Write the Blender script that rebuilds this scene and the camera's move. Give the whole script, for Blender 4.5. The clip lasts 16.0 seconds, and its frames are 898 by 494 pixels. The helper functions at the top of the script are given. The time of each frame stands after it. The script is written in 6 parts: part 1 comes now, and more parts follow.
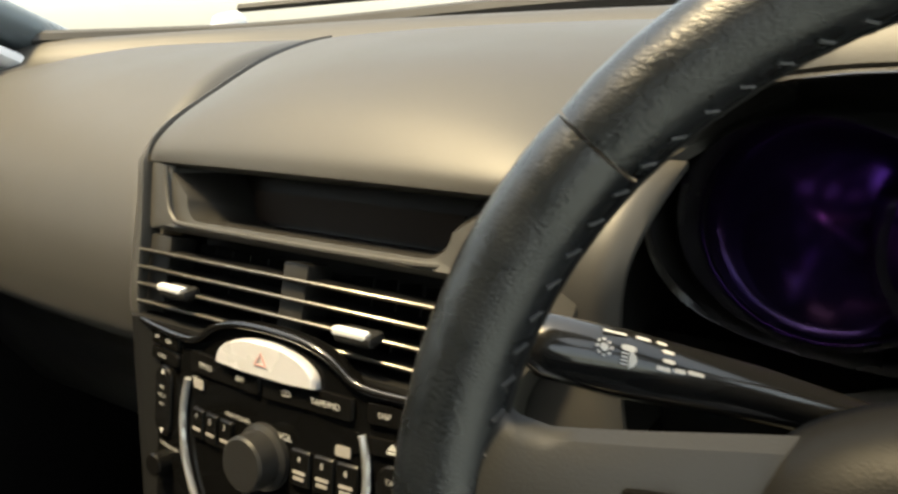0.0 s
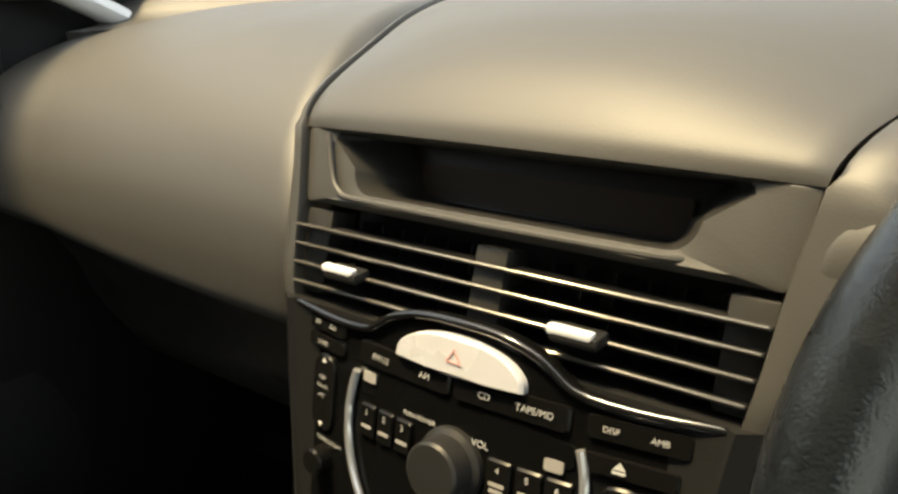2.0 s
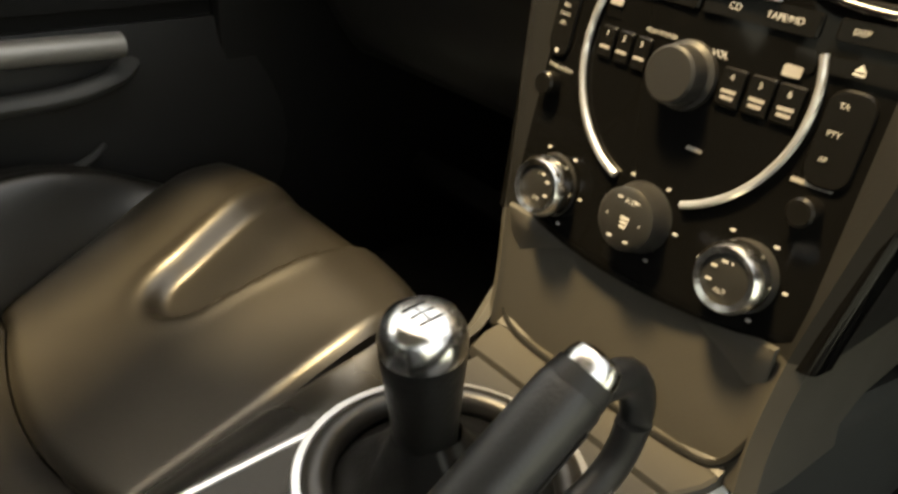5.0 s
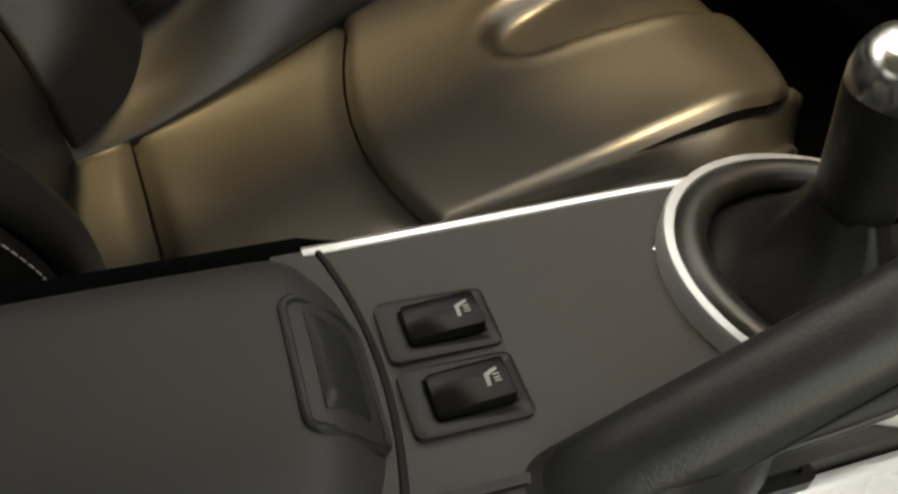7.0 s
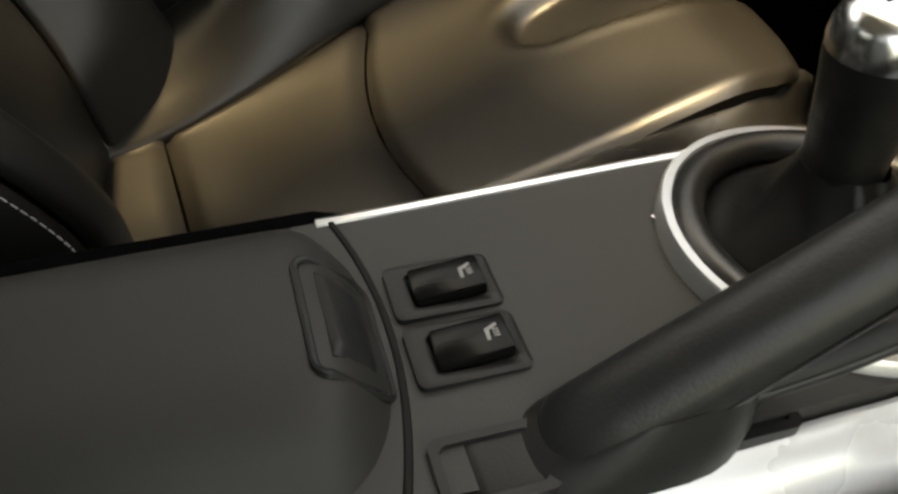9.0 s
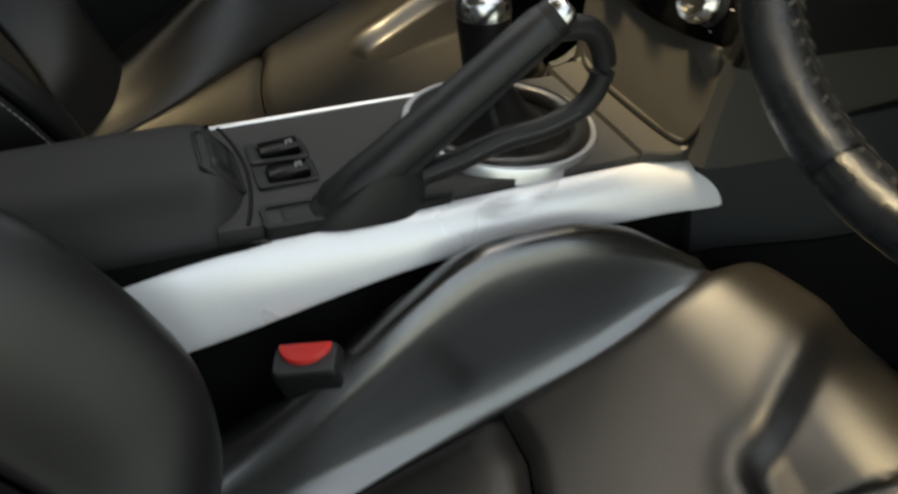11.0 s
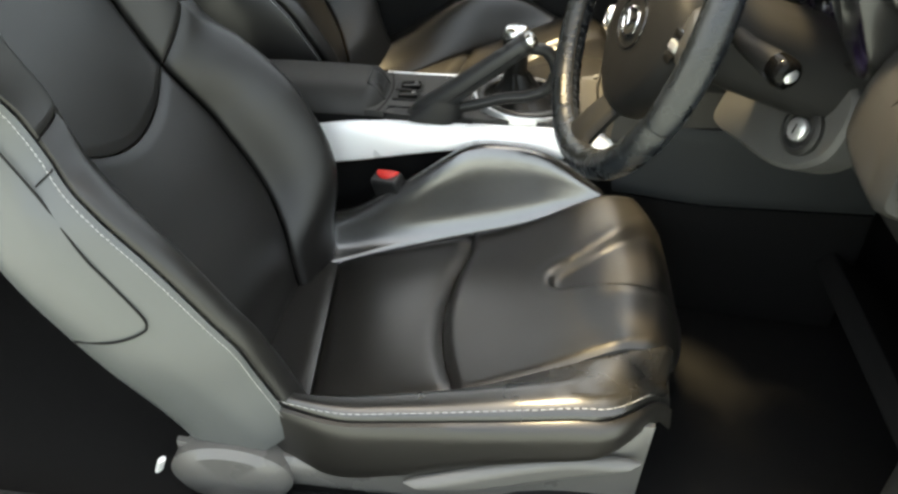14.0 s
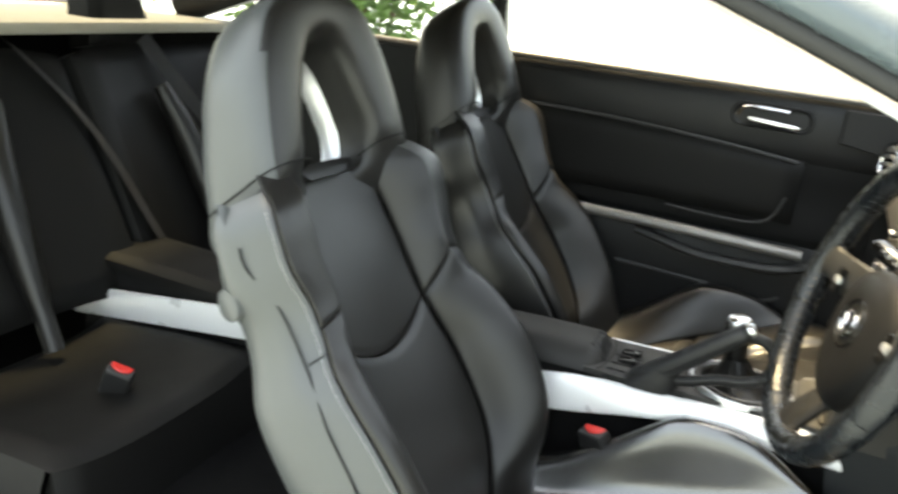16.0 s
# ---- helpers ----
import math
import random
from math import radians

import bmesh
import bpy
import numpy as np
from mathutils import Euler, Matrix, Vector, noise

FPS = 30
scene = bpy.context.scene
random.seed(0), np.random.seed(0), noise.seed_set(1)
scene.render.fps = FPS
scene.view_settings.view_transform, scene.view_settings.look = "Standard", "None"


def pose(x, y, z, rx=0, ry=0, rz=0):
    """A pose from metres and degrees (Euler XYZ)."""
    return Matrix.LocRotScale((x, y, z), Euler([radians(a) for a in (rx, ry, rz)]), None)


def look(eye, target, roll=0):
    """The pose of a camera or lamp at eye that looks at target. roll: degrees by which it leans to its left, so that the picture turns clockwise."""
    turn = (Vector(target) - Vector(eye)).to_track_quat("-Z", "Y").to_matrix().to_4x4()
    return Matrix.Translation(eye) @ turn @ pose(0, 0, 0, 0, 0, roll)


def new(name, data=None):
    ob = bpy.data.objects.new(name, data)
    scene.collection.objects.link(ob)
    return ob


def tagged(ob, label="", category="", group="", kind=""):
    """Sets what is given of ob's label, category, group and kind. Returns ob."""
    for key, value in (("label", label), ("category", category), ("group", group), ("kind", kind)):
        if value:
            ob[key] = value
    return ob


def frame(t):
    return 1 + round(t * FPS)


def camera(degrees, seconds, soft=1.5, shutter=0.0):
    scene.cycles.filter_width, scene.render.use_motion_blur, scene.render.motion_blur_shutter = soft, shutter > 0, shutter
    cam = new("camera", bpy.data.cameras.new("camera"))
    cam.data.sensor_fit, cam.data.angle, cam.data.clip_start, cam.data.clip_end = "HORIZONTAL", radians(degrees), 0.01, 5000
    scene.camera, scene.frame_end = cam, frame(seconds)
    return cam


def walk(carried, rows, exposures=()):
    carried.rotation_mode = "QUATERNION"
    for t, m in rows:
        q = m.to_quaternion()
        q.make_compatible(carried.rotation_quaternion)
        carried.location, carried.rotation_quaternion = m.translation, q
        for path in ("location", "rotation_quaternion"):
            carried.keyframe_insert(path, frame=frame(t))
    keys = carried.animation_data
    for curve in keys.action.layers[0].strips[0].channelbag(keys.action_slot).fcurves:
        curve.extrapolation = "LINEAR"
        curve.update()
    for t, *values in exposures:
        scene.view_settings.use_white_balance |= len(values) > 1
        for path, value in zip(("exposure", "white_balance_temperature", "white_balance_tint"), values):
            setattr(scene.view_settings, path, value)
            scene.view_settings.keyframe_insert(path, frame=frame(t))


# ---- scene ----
cam = camera(57.9, 16.0, soft=2.6, shutter=0.4)
PATH = [
    (0, (0.332, -0.091, 0.965), (-0.776, 1.485, 0.427), -2.2),
    (0.5, (0.288, -0.086, 0.972), (-0.840, 1.467, 0.407), -2.0),
    (1, (0.243, -0.080, 0.971), (-0.883, 1.468, 0.393), -2.5),
    (1.5, (0.231, -0.086, 0.966), (-0.914, 1.434, 0.351), -2.2),
    (2, (0.227, -0.095, 0.960), (-0.956, 1.397, 0.349), -1.5),
    (2.5, (0.224, -0.112, 0.954), (-0.990, 1.345, 0.319), -0.8),
    (3, (0.229, -0.126, 0.937), (-1.021, 1.280, 0.259), 0.2),
    (3.2, (0.231, -0.131, 0.928), (-1.035, 1.251, 0.227), 0.4),
    (5.3, (0.255, -0.22, 0.845), (-1.057, 0.892, -0.177), 5.5),
    (5.5, (0.256, -0.228, 0.839), (-1.072, 0.831, -0.217), 5.9),
    (6, (0.239, -0.239, 0.817), (-1.127, 0.61, -0.373), 5.9),
    (6.5, (0.217, -0.253, 0.793), (-1.168, 0.391, -0.498), 7.0),
    (7, (0.198, -0.254, 0.766), (-1.154, 0.302, -0.599), 6.6),
    (7.5, (0.195, -0.256, 0.764), (-1.124, 0.288, -0.637), 7.3),
    (8, (0.199, -0.261, 0.765), (-1.124, 0.279, -0.634), 7.5),
    (8.2, (0.201, -0.26, 0.765), (-1.128, 0.268, -0.633), 6.7),
    (10.5, (0.454, -0.228, 0.801), (-1.028, 0.247, -0.456), -0.2),
    (11, (0.588, -0.261, 0.857), (-0.883, 0.368, -0.342), 3.5),
    (11.5, (0.695, -0.21, 0.859), (-0.849, 0.238, -0.33), 1.2),
    (12, (0.808, -0.176, 0.93), (-0.739, 0.114, -0.304), 2.0),
    (12.5, (0.904, -0.085, 0.934), (-0.728, 0.046, -0.214), 2.6),
    (13, (0.999, -0.022, 1.005), (-0.592, -0.069, -0.205), 4.7),
    (13.5, (1.138, -0.028, 1.062), (-0.436, -0.123, -0.168), 2.9),
    (14, (1.286, -0.003, 1.106), (-0.334, -0.099, -0.062), 3.7),
    (14.5, (1.36, 0.061, 1.096), (-0.394, -0.209, 0.175), 4.1),
    (15, (1.402, 0.089, 1.096), (-0.399, -0.351, 0.346), 4.6),
    (15.5, (1.409, 0.099, 1.117), (-0.407, -0.446, 0.48), 4.6),
    (16, (1.414, 0.025, 1.126), (-0.348, -0.69, 0.508), 6.5),
]
walk(cam, [(t, look(eye, target, roll)) for t, eye, target, roll in PATH],
     exposures=[(0, 1.78, 7400, 2), (3.2, 1.88, 7500, 2), (5.3, 2.25, 9000, 4), (8.2, 2.35, 9000, 4), (10.5, 1.78, 7400, 2), (11.2, 1.66, 7400, 2), (12.5, 1.84, 7400, 3), (13.5, 2.54, 7500, 2), (16, 2.6, 7400, 2)])

# ---- world, sun ----
world = bpy.data.worlds.new("World")
scene.world = world
world.use_nodes = True
wn = world.node_tree.nodes
wl = world.node_tree.links
sky = wn.new("ShaderNodeTexSky")
sky.sky_type = "NISHITA"
sky.sun_disc = False
sky.sun_elevation = radians(69.6)
sky.sun_rotation = radians(-143)
sky.air_density, sky.dust_density, sky.ozone_density = 1.0, 4.0, 1.0
wn["Background"].inputs["Strength"].default_value = 0.13
haze = wn.new("ShaderNodeMix")
haze.data_type, haze.blend_type = "RGBA", "ADD"
haze.inputs[0].default_value = 1.0
haze.inputs[7].default_value = (1.95, 1.88, 1.75, 1)
wl.new(sky.outputs[0], haze.inputs[6])
wl.new(haze.outputs[2], wn["Background"].inputs["Color"])
sun = new("sun", bpy.data.lights.new("sun", "SUN"))
sun.data.energy, sun.data.angle, sun.data.color = 3.2, radians(8), (1.0, 0.79, 0.49)
sun.matrix_world = look((-1.15, -1.55, 5.2), (0, 0, 0))


# ---- materials ----
def material(name, color, rough=0.5, metal=0.0, grain=0.0, scale=300.0, vary=0.15, coat=0.0, spec=0.5, wear=0.08, wscale=9.0, tint=None, wave=0.0, amp=2.0):
    """Principled surface with a large and a small variation of colour and gloss, and a fine relief."""
    m = bpy.data.materials.new(name)
    m.use_nodes = True
    n, l = m.node_tree.nodes, m.node_tree.links
    p = n["Principled BSDF"]
    p.inputs["Metallic"].default_value = metal
    p.inputs["Coat Weight"].default_value = coat
    p.inputs["Coat Roughness"].default_value = 0.06
    p.inputs["Specular IOR Level"].default_value = spec
    geo = n.new("ShaderNodeTexCoord")
    big = n.new("ShaderNodeTexNoise")
    big.inputs["Scale"].default_value = wscale
    big.inputs["Detail"].default_value = 5
    l.new(geo.outputs["Object"], big.inputs["Vector"])
    ramp = n.new("ShaderNodeMix")
    ramp.data_type = "RGBA"
    c = Vector(color)
    other = Vector(tint) if tint else c * (1 + vary)
    ramp.inputs[6].default_value = (*(c * (1 - vary)), 1)
    ramp.inputs[7].default_value = (*other, 1)
    l.new(big.outputs["Fac"], ramp.inputs[0])
    l.new(ramp.outputs[2], p.inputs["Base Color"])
    rr = n.new("ShaderNodeMapRange")
    rr.inputs["To Min"].default_value = max(0.02, rough - wear)
    rr.inputs["To Max"].default_value = rough + wear
    rr.inputs["From Min"].default_value, rr.inputs["From Max"].default_value = 0.3, 0.7
    l.new(big.outputs["Fac"], rr.inputs["Value"])
    l.new(rr.outputs[0], p.inputs["Roughness"])
    if grain:
        small = n.new("ShaderNodeTexNoise")
        small.inputs["Scale"].default_value = scale
        small.inputs["Detail"].default_value = 3
        l.new(geo.outputs["Object"], small.inputs["Vector"])
        height = small.outputs["Fac"]
        if wave:
            mid = n.new("ShaderNodeTexNoise")
            mid.inputs["Scale"].default_value = wave
            mid.inputs["Detail"].default_value = 1.5
            l.new(geo.outputs["Object"], mid.inputs["Vector"])
            add = n.new("ShaderNodeMath")
            add.operation = "MULTIPLY_ADD"
            add.inputs[1].default_value = amp
            l.new(mid.outputs["Fac"], add.inputs[0])
            l.new(small.outputs["Fac"], add.inputs[2])
            height = add.outputs[0]
        b = n.new("ShaderNodeBump")
        b.inputs["Strength"].default_value = grain
        b.inputs["Distance"].default_value = 0.001
        l.new(height, b.inputs["Height"])
        l.new(b.outputs[0], p.inputs["Normal"])
    return m


def pane(name, tint=(1, 1, 1), gloss=0.06):
    m = bpy.data.materials.new(name)
    m.use_nodes = True
    n, l = m.node_tree.nodes, m.node_tree.links
    n.remove(n["Principled BSDF"])
    t, g, mix = n.new("ShaderNodeBsdfTransparent"), n.new("ShaderNodeBsdfGlossy"), n.new("ShaderNodeMixShader")
    t.inputs[0].default_value = (*tint, 1)
    g.inputs["Roughness"].default_value = 0.02
    mix.inputs[0].default_value = gloss
    l.new(t.outputs[0], mix.inputs[1]), l.new(g.outputs[0], mix.inputs[2])
    l.new(mix.outputs[0], n["Material Output"].inputs[0])
    return m


M_LEATHER = material("black_leather", (0.010, 0.0093, 0.0083), 0.34, spec=0.56, grain=0.13, scale=420, wave=18, amp=2.6, vary=0.12, wear=0.025)
# glossier copy of the seat leather, made to brighten the bolster's light band
M_BOLSTER = material("highlight_bolster_leather", (0.010, 0.0098, 0.0093), 0.25, spec=1.0, grain=0.06, scale=500, wave=26, amp=1.5, vary=0.12, wear=0.04)
M_ROLL = material("worn_bolster_leather", (0.010, 0.0098, 0.0093), 0.28, spec=0.8, grain=0.10, scale=500, wave=26, amp=1.8, vary=0.15, wear=0.05)
# raised IOR strengthens the reflection in place of brighter daylight
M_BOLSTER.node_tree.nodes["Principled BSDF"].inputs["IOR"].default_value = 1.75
# lightened copy of the seat leather; its grey stands for sky on outer sides
M_SIDE = material("sky_lit_side_grey", (0.065, 0.069, 0.069), 0.35, spec=0.48, grain=0.10, scale=800, vary=0.08, wear=0.025)
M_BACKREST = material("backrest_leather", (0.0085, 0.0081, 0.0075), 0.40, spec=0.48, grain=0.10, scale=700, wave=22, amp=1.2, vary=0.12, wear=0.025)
# darker, duller copy of the seat leather; stands in for shade in the rear
M_REAR = material("shade_dulled_leather", (0.008, 0.0078, 0.0075), 0.5, spec=0.14, grain=0.10, scale=700, wave=18, amp=1.5, vary=0.25, wear=0.06)
M_HUB = material("hub_plastic", (0.0062, 0.0062, 0.0062), 0.50, spec=0.10, grain=0.15, scale=900, vary=0.08)
# paler copy of the hub plastic, lightened for windscreen light on the spokes
M_SPOKE = material("lit_spoke_plastic", (0.017, 0.017, 0.0165), 0.45, spec=0.3, grain=0.12, scale=900, vary=0.08)
M_LID = material("matt_black_vinyl", (0.020, 0.0195, 0.0185), 0.58, spec=0.3, grain=0.10, scale=900, vary=0.12, wear=0.04)
M_THREAD = material("grey_thread", (0.030, 0.031, 0.033), 0.6, vary=0.1)
M_RIM = material("worn_rim_leather", (0.0065, 0.0080, 0.0100), 0.27, spec=0.50, grain=0.28, scale=900, wave=150, amp=1.1, vary=0.4, wear=0.12, wscale=40)
M_STALK = material("gloss_black_stalk", (0.008, 0.008, 0.008), 0.16, spec=0.7, wear=0.04)
M_GRIP = material("grip_leather", (0.013, 0.0135, 0.014), 0.40, spec=0.42, grain=0.25, scale=600, wave=60, amp=0.6, vary=0.2, wear=0.06)
M_BOOT = material("boot_leather", (0.008, 0.008, 0.008), 0.38, spec=0.25, grain=0.3, scale=300, wave=60)
M_DASH = material("dash_plastic", (0.033, 0.0315, 0.028), 0.53, grain=0.10, scale=900, vary=0.06, wear=0.03)
M_TRIM = material("grey_trim_plastic", (0.046, 0.046, 0.045), 0.48, spec=0.25, grain=0.12, scale=900, vary=0.06, wear=0.03)
M_DECK = material("console_deck_plastic", (0.036, 0.035, 0.033), 0.58, spec=0.27, grain=0.2, scale=800, vary=0.08, wear=0.03)
M_BLACK = material("black_plastic", (0.014, 0.014, 0.014), 0.42, spec=0.22, grain=0.12, scale=700)
M_DARK = material("matt_black_plastic", (0.008, 0.008, 0.008), 0.6, spec=0.12, grain=0.15, scale=500)
M_PIANO = material("gloss_black_panel", (0.003, 0.003, 0.003), 0.08, coat=0.02, wear=0.02, spec=0.08)
M_BINNACLE = material("binnacle_plastic", (0.012, 0.0118, 0.0115), 0.25, spec=0.5, vary=0.1, wear=0.05)
M_BROW = material("gloss_black_edge", (0.005, 0.005, 0.005), 0.10, coat=0.3, wear=0.02, spec=0.4)
M_VALANCE = material("seat_side_plastic", (0.085, 0.083, 0.078), 0.34, spec=0.5, grain=0.08, scale=900, vary=0.08)
M_KEY = material("button_plastic", (0.0042, 0.0041, 0.0040), 0.24, wear=0.04, spec=0.12)
M_SILVER = material("satin_silver", (0.62, 0.63, 0.64), 0.34, metal=0.85, grain=0.05, scale=600, vary=0.05, wear=0.04)
M_ALU = material("painted_silver", (0.80, 0.81, 0.82), 0.30, metal=0.25, grain=0.04, scale=900, vary=0.04, wear=0.04)
M_CHROME = material("chrome", (0.75, 0.75, 0.76), 0.10, metal=1.0, vary=0.04, wear=0.04)
M_CAP = material("brushed_cap", (0.66, 0.66, 0.66), 0.22, metal=1.0, vary=0.05, wear=0.05)
M_STACK = material("dark_stack_plastic", (0.018, 0.0175, 0.0165), 0.5, spec=0.18, grain=0.12, scale=900, vary=0.06)
M_SHELF = material("console_shelf_plastic", (0.040, 0.038, 0.034), 0.6, spec=0.2, grain=0.2, scale=800, vary=0.08)
M_SLAT = material("champagne_slat_edge", (0.21, 0.195, 0.165), 0.34, metal=0.8, vary=0.05)
M_WHITE = material("white_marking", (0.40, 0.40, 0.39), 0.5, vary=0.04)
M_GREYMARK = material("grey_marking", (0.22, 0.21, 0.20), 0.5, vary=0.04)
M_BAR = material("satin_grey_bar", (0.24, 0.235, 0.225), 0.42, metal=0.6, spec=0.3, vary=0.06, wear=0.04)
M_HAZARD = material("hazard_silver", (0.47, 0.47, 0.49), 0.28, metal=0.2, vary=0.04)
M_RED = material("red_plastic", (0.62, 0.035, 0.03), 0.35, vary=0.1)
M_KNEE = material("knee_plastic", (0.019, 0.021, 0.022), 0.6, spec=0.16, grain=0.15, scale=800, vary=0.08)
M_CARPET = material("carpet", (0.0045, 0.0045, 0.0046), 0.95, grain=1.0, scale=700, vary=0.4, wscale=60, spec=0.1)
M_SCREEN = material("display_face", (0.010, 0.008, 0.007), 0.4, wear=0.03, spec=0.15)
M_GAUGE = material("gauge_lens", (0.006, 0.003, 0.014), 0.18, wear=0.03, spec=0.9)
M_GAUGE.node_tree.nodes["Principled BSDF"].inputs["Specular Tint"].default_value = (0.35, 0.10, 1.0, 1)
M_HEAD = material("headliner_cloth", (0.28, 0.25, 0.205), 0.95, grain=0.4, scale=900, vary=0.05, spec=0.1)
# the pale beige also carries the light that falls through the rear window
M_PARCEL = material("lit_parcel_cloth", (0.34, 0.32, 0.27), 0.9, grain=0.5, scale=700, vary=0.08, spec=0.1)
M_PAINT = material("grey_body_paint", (0.085, 0.105, 0.115), 0.30, coat=0.2, vary=0.05)
M_SEAL = material("pale_pillar_trim", (0.60, 0.60, 0.60), 0.5, vary=0.05)
M_RUBBER = material("rubber_seal", (0.012, 0.012, 0.012), 0.6)
M_BELT = material("belt_webbing", (0.05, 0.05, 0.052), 0.6, grain=0.5, scale=1500, vary=0.1)
M_STITCH = material("pale_stitching", (0.30, 0.30, 0.29), 0.7)
M_GROUND = material("concrete_ground", (0.28, 0.345, 0.39), 0.85, grain=0.5, scale=60, vary=0.12, wscale=1.5)
M_LEAF = material("hedge_leaf", (0.06, 0.13, 0.025), 0.6, vary=0.3, wscale=3, tint=(0.14, 0.22, 0.04))
M_WOOD = material("hedge_stem", (0.12, 0.08, 0.05), 0.8, grain=0.5, scale=60)
M_GLASS = pane("window_glass", (0.97, 0.98, 0.98), 0.05)
# tint added to hold sunlight off the rear seats
M_TINT = pane("sun_dimming_glass", (0.45, 0.46, 0.44), 0.05)


# ---- building helpers ----
def hermite(pts):
    """A smooth curve through rows (t, a, b, ...); returns a function of t."""
    a = np.array(pts, float)
    t, v = a[:, 0], a[:, 1:]
    d = np.diff(v, axis=0) / np.diff(t)[:, None]
    m = np.vstack([d[:1], (d[1:] + d[:-1]) / 2, d[-1:]])
    flat = d[1:] * d[:-1] <= 0
    m[1:-1][flat] *= 0.0

    def f(x):
        x = min(max(x, t[0]), t[-1])
        i = min(int(np.searchsorted(t, x, "right")) - 1, len(t) - 2)
        h = t[i + 1] - t[i]
        s = (x - t[i]) / h
        r = (2 * s**3 - 3 * s**2 + 1) * v[i] + (s**3 - 2 * s**2 + s) * h * m[i] + (3 * s**2 - 2 * s**3) * v[i + 1] + (s**3 - s**2) * h * m[i + 1]
        return float(r[0]) if len(r) == 1 else tuple(float(c) for c in r)

    return f


def path_of(pts):
    """A smooth curve through points, as a function of 0..1."""
    n = len(pts) - 1
    return hermite([(i / n, *p) for i, p in enumerate(pts)])


def smooth(x):
    x = min(max(x, 0.0), 1.0)
    return x * x * (3 - 2 * x)


def part(name, bm, material, parent=None, label="", shade=True):
    """Links a bmesh as one mesh object under its thing."""
    bmesh.ops.recalc_face_normals(bm, faces=bm.faces)
    me = bpy.data.meshes.new(name)
    bm.to_mesh(me)
    bm.free()
    me.materials.append(material)
    if shade:
        me.shade_smooth()
        me.set_sharp_from_angle(angle=radians(40))
    ob = new(name, me)
    if parent:
        ob.parent = parent
    return tagged(ob, label)


def thing(name, label, category, group="", kind=""):
    return tagged(new(name), label, category, group, kind)


def single(name, bm, material, label, category, group="", kind=""):
    return tagged(part(name, bm, material), label, category, group, kind)


def quads(rows, closed_u=False, closed_v=False, cap=False, bm=None):
    """A mesh over rows of points; rows may close on themselves (closed_u), the first row may follow the last (closed_v)."""
    bm = bm or bmesh.new()
    vs = [[bm.verts.new(p) for p in r] for r in rows]
    n, m = len(vs), len(vs[0])
    for i in range(n if closed_v else n - 1):
        for j in range(m if closed_u else m - 1):
            a, b = vs[i], vs[(i + 1) % n]
            bm.faces.new((a[j], a[(j + 1) % m], b[(j + 1) % m], b[j]))
    if cap:
        bm.faces.new(vs[0][::-1])
        bm.faces.new(vs[-1])
    return bm


def pillow(f, nu=20, nv=20, edge=0.02, drop=0.008, depth=0.03, bm=None, sides="lrbt", power=2.0, face=(0, -0.3, 1)):
    """A padded panel over f(u, v) that looks towards face: it sinks by drop towards the sides, within edge metres, and it has a depth."""
    e = 1e-3
    P = [[Vector(f(u / nu, v / nv)) for u in range(nu + 1)] for v in range(nv + 1)]
    N = []
    for v in range(nv + 1):
        row = []
        for u in range(nu + 1):
            uu, vv = u / nu, v / nv
            a = Vector(f(min(uu + e, 1), vv)) - Vector(f(max(uu - e, 0), vv))
            b = Vector(f(uu, min(vv + e, 1))) - Vector(f(uu, max(vv - e, 0)))
            row.append(a.cross(b).normalized())
        N.append(row)
    if sum((q for r in N for q in r), Vector()).dot(Vector(face)) < 0:
        N = [[-q for q in r] for r in N]
    top, low = [], []
    for v in range(nv + 1):
        lu = [0.0]
        for u in range(nu):
            lu.append(lu[-1] + (P[v][u + 1] - P[v][u]).length)
        t, b = [], []
        for u in range(nu + 1):
            d = 1.0
            lv0 = sum((P[k + 1][u] - P[k][u]).length for k in range(v))
            lv1 = sum((P[k + 1][u] - P[k][u]).length for k in range(v, nv))
            for side, dist in zip("lrbt", (lu[u], lu[-1] - lu[u], lv0, lv1)):
                if side in sides:
                    d = min(d, dist / edge)
            sink = drop * (1 - min(d, 1.0)) ** power
            t.append(P[v][u] - N[v][u] * sink)
            b.append(P[v][u] - N[v][u] * depth)
        top.append(t), low.append(b)
    bm = bm or bmesh.new()
    va = [[bm.verts.new(p) for p in r] for r in top]
    vb = [[bm.verts.new(p) for p in r] for r in low]
    for i in range(nv):
        for j in range(nu):
            bm.faces.new((va[i][j], va[i][j + 1], va[i + 1][j + 1], va[i + 1][j]))
            bm.faces.new((vb[i][j], vb[i + 1][j], vb[i + 1][j + 1], vb[i][j + 1]))
    rim_a = [va[0][j] for j in range(nu + 1)] + [va[i][nu] for i in range(1, nv + 1)] + [va[nv][j] for j in range(nu - 1, -1, -1)] + [va[i][0] for i in range(nv - 1, 0, -1)]
    rim_b = [vb[0][j] for j in range(nu + 1)] + [vb[i][nu] for i in range(1, nv + 1)] + [vb[nv][j] for j in range(nu - 1, -1, -1)] + [vb[i][0] for i in range(nv - 1, 0, -1)]
    n = len(rim_a)
    for i in range(n):
        bm.faces.new((rim_a[i], rim_b[i], rim_b[(i + 1) % n], rim_a[(i + 1) % n]))
    return bm


